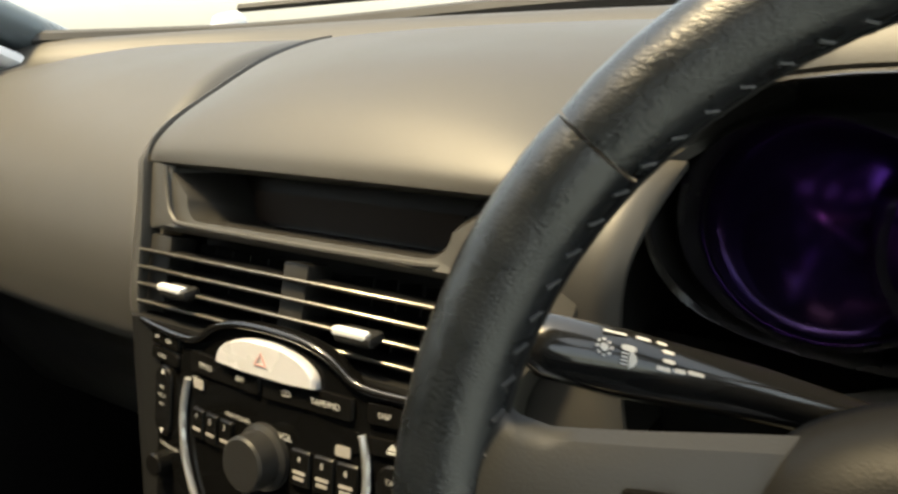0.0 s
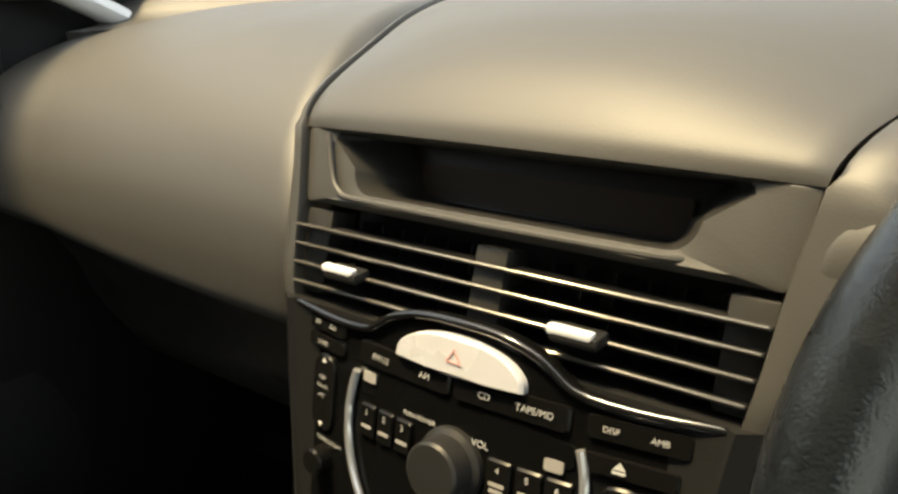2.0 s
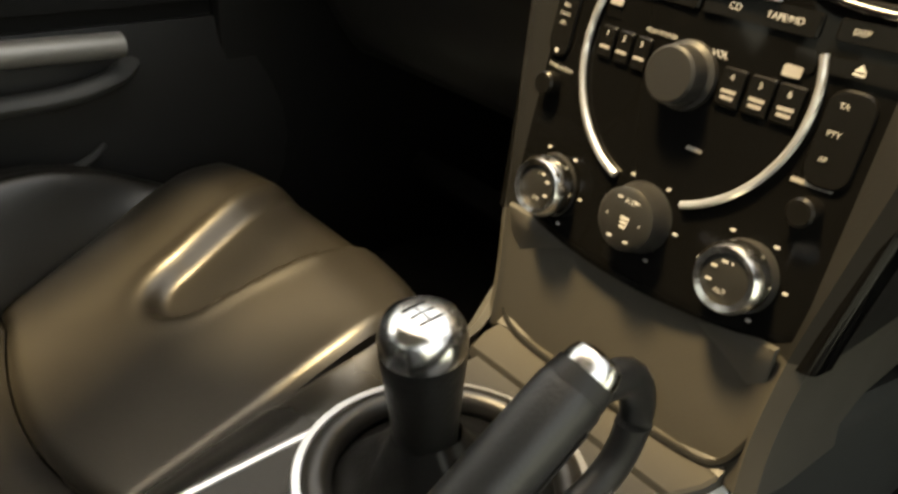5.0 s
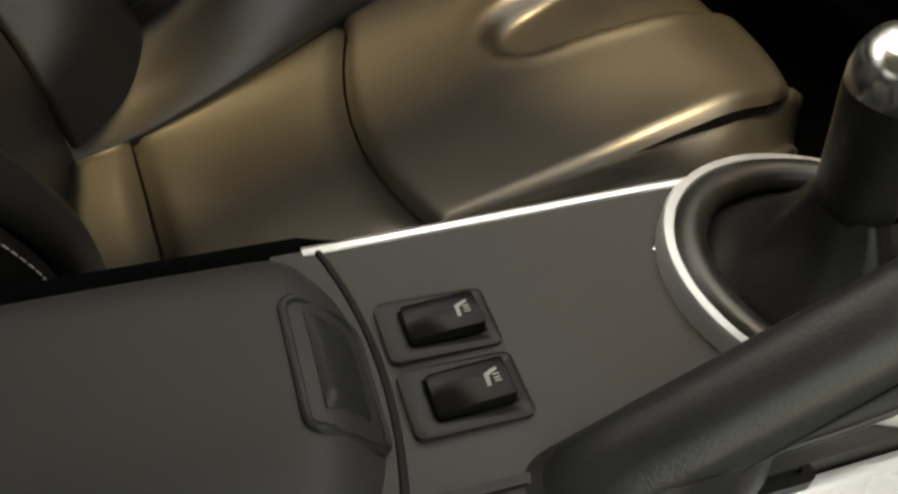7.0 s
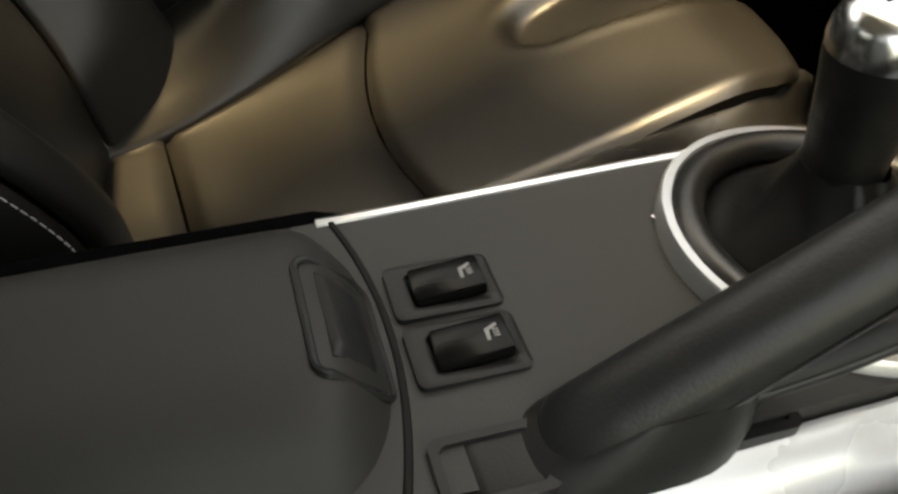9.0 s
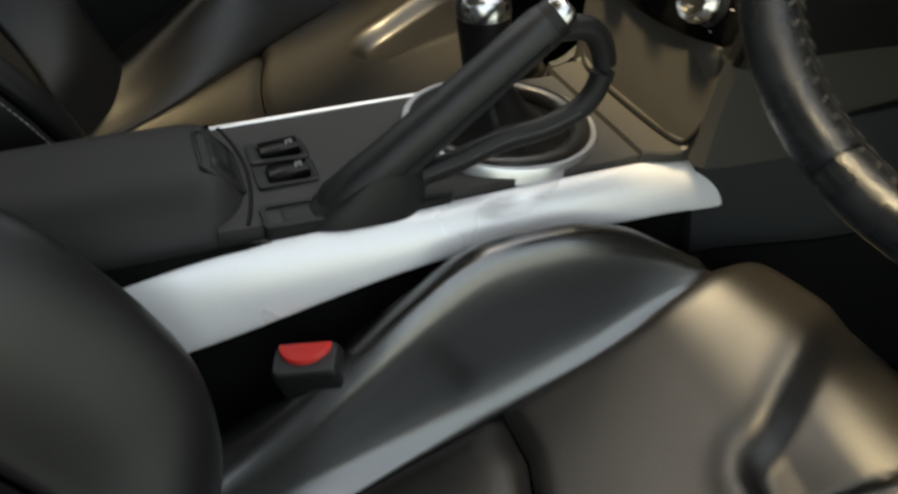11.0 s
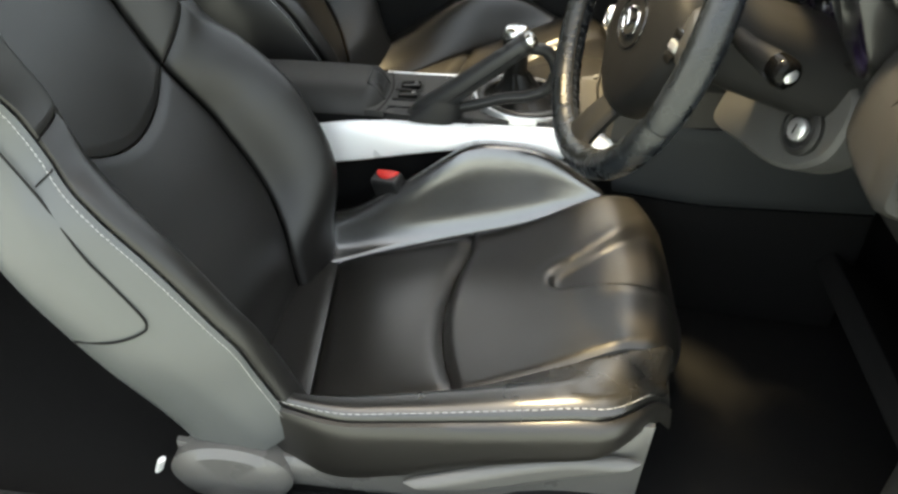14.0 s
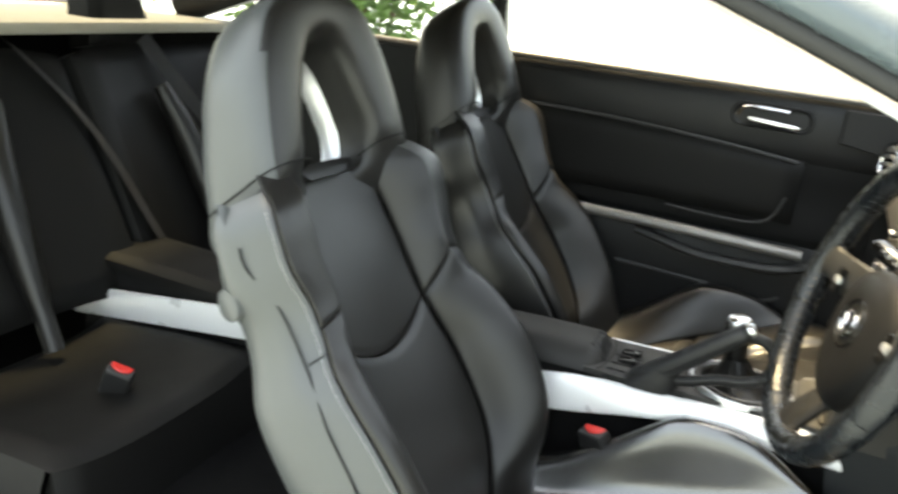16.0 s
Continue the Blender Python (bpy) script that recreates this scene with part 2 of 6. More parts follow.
def box(c, size, bevel=0.003, seg=2, rot=None, bm=None):
    """A box with rounded edges, turned by the matrix rot."""
    own = bmesh.new()
    bmesh.ops.create_cube(own, size=1)
    bmesh.ops.scale(own, vec=size, verts=own.verts)
    if bevel:
        bmesh.ops.bevel(own, geom=list(own.edges), offset=min(bevel, min(size) * 0.45), segments=seg, profile=0.5, affect="EDGES")
    m = Matrix.Translation(c) @ (rot.to_4x4() if rot else Matrix())
    bmesh.ops.transform(own, matrix=m, verts=own.verts)
    if bm is None:
        return own
    return merge(bm, own)


def merge(bm, other):
    me = bpy.data.meshes.new("join")
    other.to_mesh(me)
    other.free()
    bm.from_mesh(me)
    bpy.data.meshes.remove(me)
    return bm


def basis(normal, up=(0, 0, 1)):
    """Right, up and outward vectors of a flat thing that faces along normal."""
    n = Vector(normal).normalized()
    r = Vector(up).cross(n).normalized()
    return r, n.cross(r), n


def lathe(c, axis, profile, steps=32, up=(0, 0, 1), sx=1.0, sy=1.0, bm=None, close=True):
    """A turned body: rows (radius, height along axis) round the place c."""
    r, u, n = basis(axis, up)
    c = Vector(c)
    rows = [[c + n * h + (r * math.cos(a) * sx + u * math.sin(a) * sy) * max(rad, 1e-5) for a in (2 * math.pi * k / steps for k in range(steps))] for rad, h in profile]
    return quads(rows, closed_u=True, cap=close, bm=bm)


def tube(pts, radius, steps=10, up=(0, 0, 1), flat=1.0, closed=False, bm=None, radii=None):
    """A round (or, by flat, oval) bar along points."""
    pts = [Vector(p) for p in pts]
    rows, n = [], len(pts)
    for i, p in enumerate(pts):
        a = pts[(i - 1) % n] if closed or i else p
        b = pts[(i + 1) % n] if closed or i < n - 1 else p
        d = (b - a).normalized()
        s = d.cross(Vector(up))
        s = s.normalized() if s.length > 1e-4 else Vector((1, 0, 0))
        w = s.cross(d).normalized()
        rad = radii[i] if radii else radius
        rows.append([p + s * rad * math.cos(t) + w * rad * flat * math.sin(t) for t in (2 * math.pi * k / steps for k in range(steps))])
    return quads(rows, closed_u=True, closed_v=closed, cap=not closed, bm=bm)


def sampled(f, n):
    return [Vector(f(i / n)) for i in range(n + 1)]


def slab(outline, place, depth, bevel=0.0, bm=None, hole=None):
    """A plate from an outline of (a, b), laid into the world by place(a, b, out); hole: an inner outline with as many points."""
    bm = bm or bmesh.new()
    if hole:
        rings = []
        for out in (0.0, -depth):
            rings.append([bm.verts.new(place(a, b, out - (bevel if out == 0 else 0))) for a, b in outline])
            if out == 0:
                cx, cy = sum(a for a, _ in outline) / len(outline), sum(b for _, b in outline) / len(outline)
                rings.append([bm.verts.new(place(a + (cx - a) * 0.0, b, out)) for a, b in [(p[0] * 0.6 + h[0] * 0.4, p[1] * 0.6 + h[1] * 0.4) for p, h in zip(outline, hole)]])
                rings.append([bm.verts.new(place(a, b, out - bevel)) for a, b in hole])
            else:
                rings.append([bm.verts.new(place(a, b, out)) for a, b in hole])
        o0, m0, h0, o1, h1 = rings
        k = len(o0)
        for i in range(k):
            j = (i + 1) % k
            for a, b in ((o0, m0), (m0, h0), (h0, h1), (h1, o1), (o1, o0)):
                bm.faces.new((a[i], a[j], b[j], b[i]))
        return bm
    cx, cy = sum(a for a, _ in outline) / len(outline), sum(b for _, b in outline) / len(outline)
    rows = []
    if bevel:
        rows.append([bm.verts.new(place(a - (a - cx) * min(1, bevel / max(1e-6, math.hypot(a - cx, b - cy))), b - (b - cy) * min(1, bevel / max(1e-6, math.hypot(a - cx, b - cy))), 0)) for a, b in outline])
        rows.append([bm.verts.new(place(a, b, -bevel)) for a, b in outline])
    else:
        rows.append([bm.verts.new(place(a, b, 0)) for a, b in outline])
    rows.append([bm.verts.new(place(a, b, -depth)) for a, b in outline])
    bm.faces.new(rows[0]), bm.faces.new(rows[-1][::-1])
    k = len(outline)
    for r0, r1 in zip(rows, rows[1:]):
        for i in range(k):
            j = (i + 1) % k
            bm.faces.new((r0[i], r1[i], r1[j], r0[j]))
    return bm


def rounded(w, h, r, n=5, cx=0.0, cy=0.0):
    """The outline of a rounded rectangle."""
    pts = []
    for sx, sy, a0 in ((1, 1, 0), (-1, 1, 90), (-1, -1, 180), (1, -1, 270)):
        for k in range(n + 1):
            a = radians(a0 + 90 * k / n)
            pts.append((cx + sx * (w / 2 - r) + r * math.cos(a), cy + sy * (h / 2 - r) + r * math.sin(a)))
    return pts


def lettering(text, place, at, size, material, parent, name="marking", lift=0.0004):
    """Raised print, laid into the world by place(a, b, out), centred on at."""
    cu = bpy.data.curves.new(name, "FONT")
    cu.body, cu.size, cu.align_x, cu.align_y = text, size, "CENTER", "CENTER"
    tmp = new(name, cu)
    me = bpy.data.meshes.new_from_object(tmp.evaluated_get(bpy.context.evaluated_depsgraph_get()))
    bpy.data.objects.remove(tmp)
    for v in me.vertices:
        v.co = Vector(place(at[0] + v.co.x, at[1] + v.co.y, lift))
    me.materials.clear()
    me.materials.append(material)
    me.name = name
    ob = new(name, me)
    ob.parent = parent
    return ob


def based(ob, loc):
    """Puts a thing's own origin at its base without moving its parts."""
    ob.location = loc
    for c in ob.children:
        c.matrix_parent_inverse = Matrix.Translation(-Vector(loc))
    return ob


# ---- ground and distance ----
single("ground", quads([[(-400, -400, 0), (400, -400, 0)], [(-400, 400, 0), (400, 400, 0)]]), M_GROUND, "pale grey concrete ground", "ground", kind="structure")


def hedge(cx, cy, length, width, height):
    """A clipped hedge: stems and many small leaves with gaps."""
    rng = random.Random(5)
    ob = thing("hedge", "leafy green garden hedge behind the car", "hedge")
    bm = bmesh.new()
    for k in range(9):
        x = cx - length / 2 + length * (k + 0.5) / 9
        pts = [(x, cy, 0), (x + rng.uniform(-.1, .1), cy + rng.uniform(-.1, .1), height * .5), (x + rng.uniform(-.2, .2), cy + rng.uniform(-.2, .2), height * .92)]
        tube(pts, 0.03, 6, bm=bm, radii=[0.04, 0.028, 0.01])
    part("stems", bm, M_WOOD, ob)
    verts, faces = [], []
    for k in range(5200):
        a = rng.random()
        x, y, z = cx + (a - .5) * length, cy + rng.gauss(0, .33) * width, height * (0.08 + 0.92 * rng.random() ** 0.8) + 0.12 * math.sin(a * 23) + rng.gauss(0, .05)
        s = rng.uniform(.05, .1)
        d = Vector((rng.gauss(0, 1), rng.gauss(0, 1), rng.gauss(0, .6))).normalized()
        w = d.orthogonal().normalized() * s * .5
        p = Vector((x, y, z))
        i = len(verts)
        verts += [p - d * s, p + w, p + d * s, p - w]
        faces.append((i, i + 1, i + 2, i + 3))
    me = bpy.data.meshes.new("leaves")
    me.from_pydata(verts, [], faces)
    me.materials.append(M_LEAF)
    leaves = new("leaves", me)
    leaves.parent = ob
    tagged(leaves, kind="stuff")
    return based(ob, (cx, cy, 0))


hedge(-6.2, -4.6, 2.6, 1.2, 2.4)

# ---- body shell ----
bm = box((0, -0.45, 0.17), (1.42, 2.5, 0.05), 0.01)
single("floor", bm, M_CARPET, "black carpeted car floor", "floor", kind="structure")
bm = box((0, 0.80, 0.42), (1.42, 0.05, 0.52), 0.01)
box((0, 0.66, 0.25), (1.42, 0.30, 0.04), 0.01, rot=Matrix.Rotation(radians(-40), 3, "X"), bm=bm)
single("bulkhead", bm, M_CARPET, "black carpeted bulkhead at the footwells", "wall", kind="structure")
for s in (-1, 1):
    bm = box((s * 0.70, 0.62 if s > 0 else 0.52, 0.56), (0.03, 0.36 if s > 0 else 0.58, 0.80), 0.008)
    single("wall_kick_" + ("driver" if s > 0 else "passenger"), bm, M_DARK, "black trim at the side of the footwell", "wall", kind="structure")
bm = box((0.0, -0.30, 0.30), (0.15, 2.1, 0.22), 0.03)
single("tunnel", bm, M_CARPET, "carpeted transmission tunnel", "floor", kind="structure")
bm = box((0.735, -0.62, 0.165), (0.11, 2.0, 0.15), 0.03)
single("sill_driver", bm, M_BLACK, "black door sill on the open side", "sill", kind="structure")


def roof_z(x, y):
    return 1.265 - 0.10 * (x / .56) ** 2 * 0.5 - 0.12 * max(0, (-0.3 - y)) ** 2 * 0.6 - 0.10 * max(0, y + .32)


rows = []
for i in range(17):
    y = -0.22 - 1.26 * i / 16
    rows.append([(x, y - 0.13 * (1 - (x / .56) ** 2) * (0 if i else -1), roof_z(x, y)) for x in [(-.56 + 1.12 * k / 16) for k in range(17)]])
bm = quads(rows)
r = bmesh.ops.solidify(bm, geom=list(bm.faces), thickness=0.03)
single("ceiling", bm, M_HEAD, "pale cloth headliner under the roof", "ceiling", kind="structure")
rows = [[(p[0] * 1.04, p[1], p[2] + 0.034) for p in r] for r in rows]
bm = quads(rows)
bmesh.ops.solidify(bm, geom=list(bm.faces), thickness=0.012)
single("roof", bm, M_PAINT, "grey painted steel roof panel", "roof", kind="structure")

A_BASE, A_TOP = Vector((0.655, 0.44, 0.934)), Vector((0.565, -0.30, 1.234))


def mirror(p, s):
    return Vector((p[0] * s, p[1], p[2]))


for s, side in ((1, "driver"), (-1, "passenger")):
    base, top = mirror(A_BASE, s), mirror(A_TOP, s)
    arc = [base + Vector((0.03 * s, 0.20, -0.09)), base, base.lerp(top, .33) + Vector((0.012 * s, 0, .018)), base.lerp(top, .66) + Vector((0.012 * s, 0, .018)), top, top + Vector((-0.01 * s, -0.40, 0.035)), top + Vector((-0.02 * s, -0.80, -0.005))]
    f = path_of(arc)
    drop = 0.024 if s > 0 else 0.0
    bm = tube([p + Vector((0.022 * s, 0.01, 0.040 - drop)) for p in sampled(f, 24)], 0.034 - drop / 4, 14, flat=0.8)
    single("pillar_" + side, bm, M_PAINT, "grey painted windscreen pillar and roof rail", "pillar", kind="structure")
    if s > 0:
        bm = tube([p + Vector((0.014, 0.0, -0.010)) for p in sampled(f, 24)], 0.013, 10)
        single("door_seal", bm, M_RUBBER, "black rubber door seal along the windscreen pillar", "seal", kind="structure")
    bm = tube([p + Vector((-0.004 * s, -0.004, -0.004 - drop)) for p in sampled(f, 24)], 0.008 if s > 0 else 0.017, 10, flat=0.8)
    single("pillar_trim_" + side, bm, M_SEAL, "pale grey trim along the windscreen pillar", "trim", kind="structure")

# windscreen: bowed glass from the cowl to the roof's front edge
low = path_of([mirror(A_BASE, -1) + Vector((0, .03, .03)), (-0.45, 0.66, 0.965), (0, 0.76, 0.985), (0.45, 0.66, 0.965), A_BASE + Vector((0, .03, .03))])
high = path_of([mirror(A_TOP, -1), (-0.3, -0.17, 1.255), (0, -0.11, 1.262), (0.3, -0.17, 1.255), A_TOP])
rows = [[Vector(low(u / 20)).lerp(Vector(high(u / 20)), v / 8) + Vector((0, 0, 0.03 * math.sin(math.pi * v / 8))) for u in range(21)] for v in range(9)]
bm = quads(rows)
bmesh.ops.solidify(bm, geom=list(bm.faces), thickness=0.004)
win = single("window_windscreen", bm, M_GLASS, "clear curved windscreen", "windscreen", kind="structure")
win.visible_shadow = False
bm = tube([Vector(low(u / 40)) + Vector((0, -0.012, -0.004)) for u in range(41)], 0.011, 8)
single("trim_windscreen", bm, M_RUBBER, "black rubber strip at the windscreen's foot", "trim", kind="structure")
bm = tube([Vector(high(u / 40)) + Vector((0, -0.012, -0.004)) for u in range(41)], 0.014, 8)
single("trim_roof_front", bm, M_HEAD, "cloth-covered front edge of the roof", "trim", kind="structure")

# bonnet and cowl
hood = thing("bonnet", "grey painted bonnet in front of the windscreen", "bonnet")


def bonnet(u, v):
    x = (u - .5) * 1.5
    return (x, 0.84 + 0.95 * v - 0.22 * (2 * u - 1) ** 2 * (1 - v), 0.955 - 0.16 * v - 0.07 * (2 * u - 1) ** 2 - 0.06 * v * v)


part("panel", pillow(bonnet, 24, 16, 0.05, 0.01, 0.02), M_PAINT, hood)
wiper = thing("wiper", "thin black windscreen wiper resting on the glass", "wiper")
part("arm", tube(sampled(path_of([(-0.05, 0.86, 0.975), (-0.18, 0.83, 0.992), (-0.34, 0.78, 1.000)]), 10), 0.006, 6), M_BLACK, wiper)
part("blade", tube(sampled(path_of([(-0.10, 0.772, 1.000), (-0.32, 0.735, 0.998), (-0.52, 0.665, 0.990)]), 14), 0.006, 6), M_RUBBER, wiper)

part("pivot_cap", lathe((-0.70, 0.80, 0.975), (0.1, -0.3, 1.0), [(0.028, -0.03), (0.028, 0.0), (0.022, 0.010), (0.0, 0.014)], 20), M_SEAL, wiper, "pale pivot cap")

# ---- passenger side: door with window, rear quarter ----
XD = -0.69
door = thing("door_passenger", "closed passenger door with black trim panel and chrome pull", "door", kind="structure")


def door_face(y0, y1, z0, z1, bulge=0.0, x=XD):
    return lambda u, v: (x - 0.002 + bulge * math.sin(math.pi * v), y0 + (y1 - y0) * u, z0 + (z1 - z0) * v)


part("core", box((XD - 0.045, -0.20, 0.60), (0.04, 1.06, 0.72), 0.004, 1), M_DARK, door)
part("upper_panel", pillow(door_face(-0.72, 0.30, 0.80, 0.965, 0.012), 24, 8, 0.02, 0.008, 0.06, face=(1, 0, 0)), M_BLACK, door)
part("mid_panel", pillow(door_face(-0.72, 0.30, 0.62, 0.81, -0.012), 24, 8, 0.02, 0.006, 0.04, face=(1, 0, 0)), M_DARK, door)
part("lower_panel", pillow(door_face(-0.72, 0.32, 0.26, 0.60, 0.015), 24, 8, 0.02, 0.008, 0.05, face=(1, 0, 0)), M_BLACK, door)


def insert(u, v):
    y = -0.66 + 0.72 * u
    zt = 0.845 - 0.035 * u * u
    zb = 0.655
    return (XD + 0.020, y, zb + (zt - zb) * v)


part("insert_panel", pillow(insert, 24, 10, 0.03, 0.014, 0.03, face=(1, 0, 0)), M_REAR, door, "black leather door insert")
f = path_of([(XD + 0.022, -0.64, 0.848), (XD + 0.023, -0.45, 0.846), (XD + 0.023, -0.29, 0.838), (XD + 0.023, -0.10, 0.824), (XD + 0.022, 0.045, 0.809)])
part("insert_edge", tube(sampled(f, 30), 0.004, 8), M_TRIM, door, "raised edge above the insert")
f = path_of([(XD + 0.021, -0.24, 0.648), (XD + 0.021, -0.12, 0.643), (XD + 0.021, -0.03, 0.645), (XD + 0.021, 0.015, 0.668), (XD + 0.021, 0.035, 0.72)])
part("insert_lip", tube(sampled(f, 24), 0.0028, 8), M_TRIM, door, "rounded lower edge of the insert")
f = path_of([(XD + 0.02, -0.72, 0.585), (XD + 0.045, -0.45, 0.602), (XD + 0.05, -0.18, 0.600), (XD + 0.03, 0.10, 0.588)])
part("armrest_bar", tube(sampled(f, 24), 0.018, 12, flat=0.8), M_BAR, door, "satin grey armrest bar")
f = path_of([(XD + 0.03, -0.30, 0.572), (XD + 0.040, -0.14, 0.542), (XD + 0.040, 0.0, 0.540), (XD + 0.032, 0.08, 0.549), (XD - 0.012, 0.125, 0.556)])
part("pocket_lip", tube(sampled(f, 20), 0.014, 10, flat=0.8), M_TRIM, door, "rounded lip of the door pocket")
f = path_of([(XD + 0.03, -0.34, 0.478), (XD + 0.034, -0.12, 0.470), (XD + 0.034, -0.02, 0.456), (XD + 0.030, 0.03, 0.454), (XD + 0.016, 0.065, 0.463), (XD - 0.010, 0.085, 0.475)])
part("lower_lip", tube(sampled(f, 24), 0.005, 8), M_TRIM, door, "rounded lower edge of the door pocket")
# paler satin metal stands in for the sun on this strip
part("sill_cap", tube([(XD + 0.010, y, 0.968) for y in (-0.72, -0.4, -0.1, 0.15, 0.36)], 0.015, 10, flat=0.7), M_BAR, door, "window sill strip, paled for sunlight")


def door_place(a, b, out):
    return (XD + 0.014 + out, -a, b)


bezel = part("handle_bezel", slab(rounded(0.19, 0.060, 0.028, 6, 0.035, 0.902), door_place, 0.012, 0.004, hole=rounded(0.165, 0.042, 0.02, 6, 0.035, 0.902)), M_BLACK, door)
part("handle_cup", slab(rounded(0.168, 0.044, 0.02, 6, 0.035, 0.902), lambda a, b, o: (XD + 0.007 + o, -a, b), 0.006), M_PIANO, bezel, "dark handle cup")
part("cup_edge", tube(sampled(path_of([(XD + 0.028, -0.115, 0.900), (XD + 0.028, -0.100, 0.918), (XD + 0.028, -0.060, 0.923), (XD + 0.028, 0.0, 0.921)]), 16), 0.0045, 8), M_CHROME, bezel, "chrome crescent edge")
part("pull", box((XD + 0.024, -0.030, 0.890), (0.010, 0.12, 0.013), 0.005, 3, rot=Matrix.Rotation(radians(-4), 3, "X")), M_CHROME, bezel, "chrome door pull")
tri = [(-0.12, 0.868), (-0.30, 0.84), (-0.30, 0.945), (-0.12, 0.945)]
part("corner_trim", slab(tri, lambda a, b, o: (XD + 0.018 + o, -a, b), 0.02, 0.004), M_BLACK, door)
bm = slab([(-0.70, 0.965), (0.38, 0.965), (0.02, 1.09), (-0.22, 1.20), (-0.62, 1.205)], lambda a, b, o: (-0.675 + (b - .965) * .42 + o, a, b), 0.004)
g = part("glass", bm, M_GLASS, door)
g.visible_shadow = False
f = path_of([(-0.672, -0.745, 0.50), (-0.672, -0.745, 0.965), (-0.62, -0.735, 1.09), (-0.575, -0.72, 1.215)])
bm = tube(sampled(f, 16), 0.024, 8, flat=1.3)
single("pillar_door_edge", bm, M_BLACK, "black rear edge of the door frame", "pillar", kind="structure")

rear = thing("rear_quarter_passenger", "black trimmed rear door and quarter window", "door", kind="structure")
part("panel", pillow(lambda u, v: (XD + 0.012, -1.28 + 0.53 * u, 0.24 + 0.70 * v), 12, 12, 0.02, 0.008, 0.05, face=(1, 0, 0)), M_BLACK, rear)
part("sill_cap", tube([(XD + 0.012, y, 0.950) for y in (-1.28, -1.0, -0.76)], 0.012, 8), M_TRIM, rear)
bm = slab([(-0.78, 0.955), (-1.25, 0.955), (-1.16, 1.12), (-0.78, 1.19)], lambda a, b, o: (-0.672 + (b - .955) * .42 + o, a, b), 0.004)
g = part("glass", bm, M_GLASS, rear)
g.visible_shadow = False

# mirror on the passenger door, seen through the glass
wing = thing("wing_mirror", "pale wing mirror on the passenger door", "mirror")
part("shell", lathe((-0.80, 0.30, 1.005), (0.0, 1.0, 0.1), [(0.0, -0.05), (0.06, -0.045), (0.085, -0.01), (0.075, 0.03), (0.04, 0.06), (0.0, 0.065)], 24, sx=1.15, sy=0.72), M_SEAL, wing)
part("glass", lathe((-0.80, 0.247, 1.0), (0.0, -1.0, -0.05), [(0.0, 0.0), (0.068, 0.0), (0.068, 0.004), (0.0, 0.004)], 24, sx=1.15, sy=0.72), M_CHROME, wing, "mirror glass")
part("foot", tube([(-0.715, 0.31, 0.955), (-0.76, 0.31, 0.975)], 0.022, 8), M_BLACK, wing)

# rear end: quarter panels, shelf, rear window
for s in (-1, 1):
    bm = pillow(lambda u, v: (s * (0.70 - 0.16 * u), -1.28 - 0.75 * u, 0.24 + (0.72 - 0.04 * u) * v), 10, 10, 0.02, 0.01, 0.04, face=(-s, 0, 0))
    single("wall_rear_" + ("driver" if s > 0 else "passenger"), bm, M_BLACK, "black plastic trim beside the rear seat", "wall", kind="structure")
    f = path_of([(s * 0.575, -0.95, 1.235), (s * 0.61, -1.35, 1.12), (s * 0.60, -1.75, 0.98)])
    single("pillar_rear_" + ("driver" if s > 0 else "passenger"), tube(sampled(f, 12), 0.05, 10, flat=1.2), M_BLACK, "black rear roof pillar trim", "pillar", kind="structure")
bm = box((0, -1.80, 0.93), (1.25, 0.50, 0.03), 0.01)
single("rear_shelf", bm, M_PARCEL, "beige parcel shelf, paled for light from the rear window", "shelf", kind="structure")
bm = box((0, -2.05, 0.55), (1.3, 0.04, 0.8), 0.01)
single("wall_back", bm, M_DARK, "black panel behind the rear seat", "wall", kind="structure")
rows = [[(x, -1.36 - 0.62 * v / 6, 1.19 - 0.22 * v / 6 - 0.05 * (x / .55) ** 2) for x in (-.55, -.3, 0, .3, .55)] for v in range(7)]
bm = quads(rows)
bmesh.ops.solidify(bm, geom=list(bm.faces), thickness=0.004)
g = single("window_rear", bm, M_TINT, "sloping rear window, darkened to dim the sun", "window", kind="structure")


# ---- dashboard ----
PAD = hermite([(0.0, 0.605, 0.950), (0.14, 0.50, 0.948), (0.26, 0.42, 0.939), (0.36, 0.36, 0.924), (0.46, 0.31, 0.898), (0.56, 0.272, 0.865), (0.68, 0.246, 0.825), (0.80, 0.236, 0.788), (0.90, 0.235, 0.757), (0.96, 0.243, 0.738), (1.0, 0.268, 0.728)])
EDGE = hermite([(0.0, 0.315), (0.14, 0.264), (0.26, 0.230), (0.36, 0.206), (0.46, 0.188), (0.56, 0.174), (0.68, 0.164), (0.80, 0.159), (1.0, 0.158)])
dash = thing("dashboard", "dark grey soft-touch dashboard with a raised centre hood", "dashboard")


FOOT = hermite([(-0.70, 0.150), (-0.54, 0.090), (-0.39, 0.048), (-0.25, 0.025), (-0.15, 0.022)])


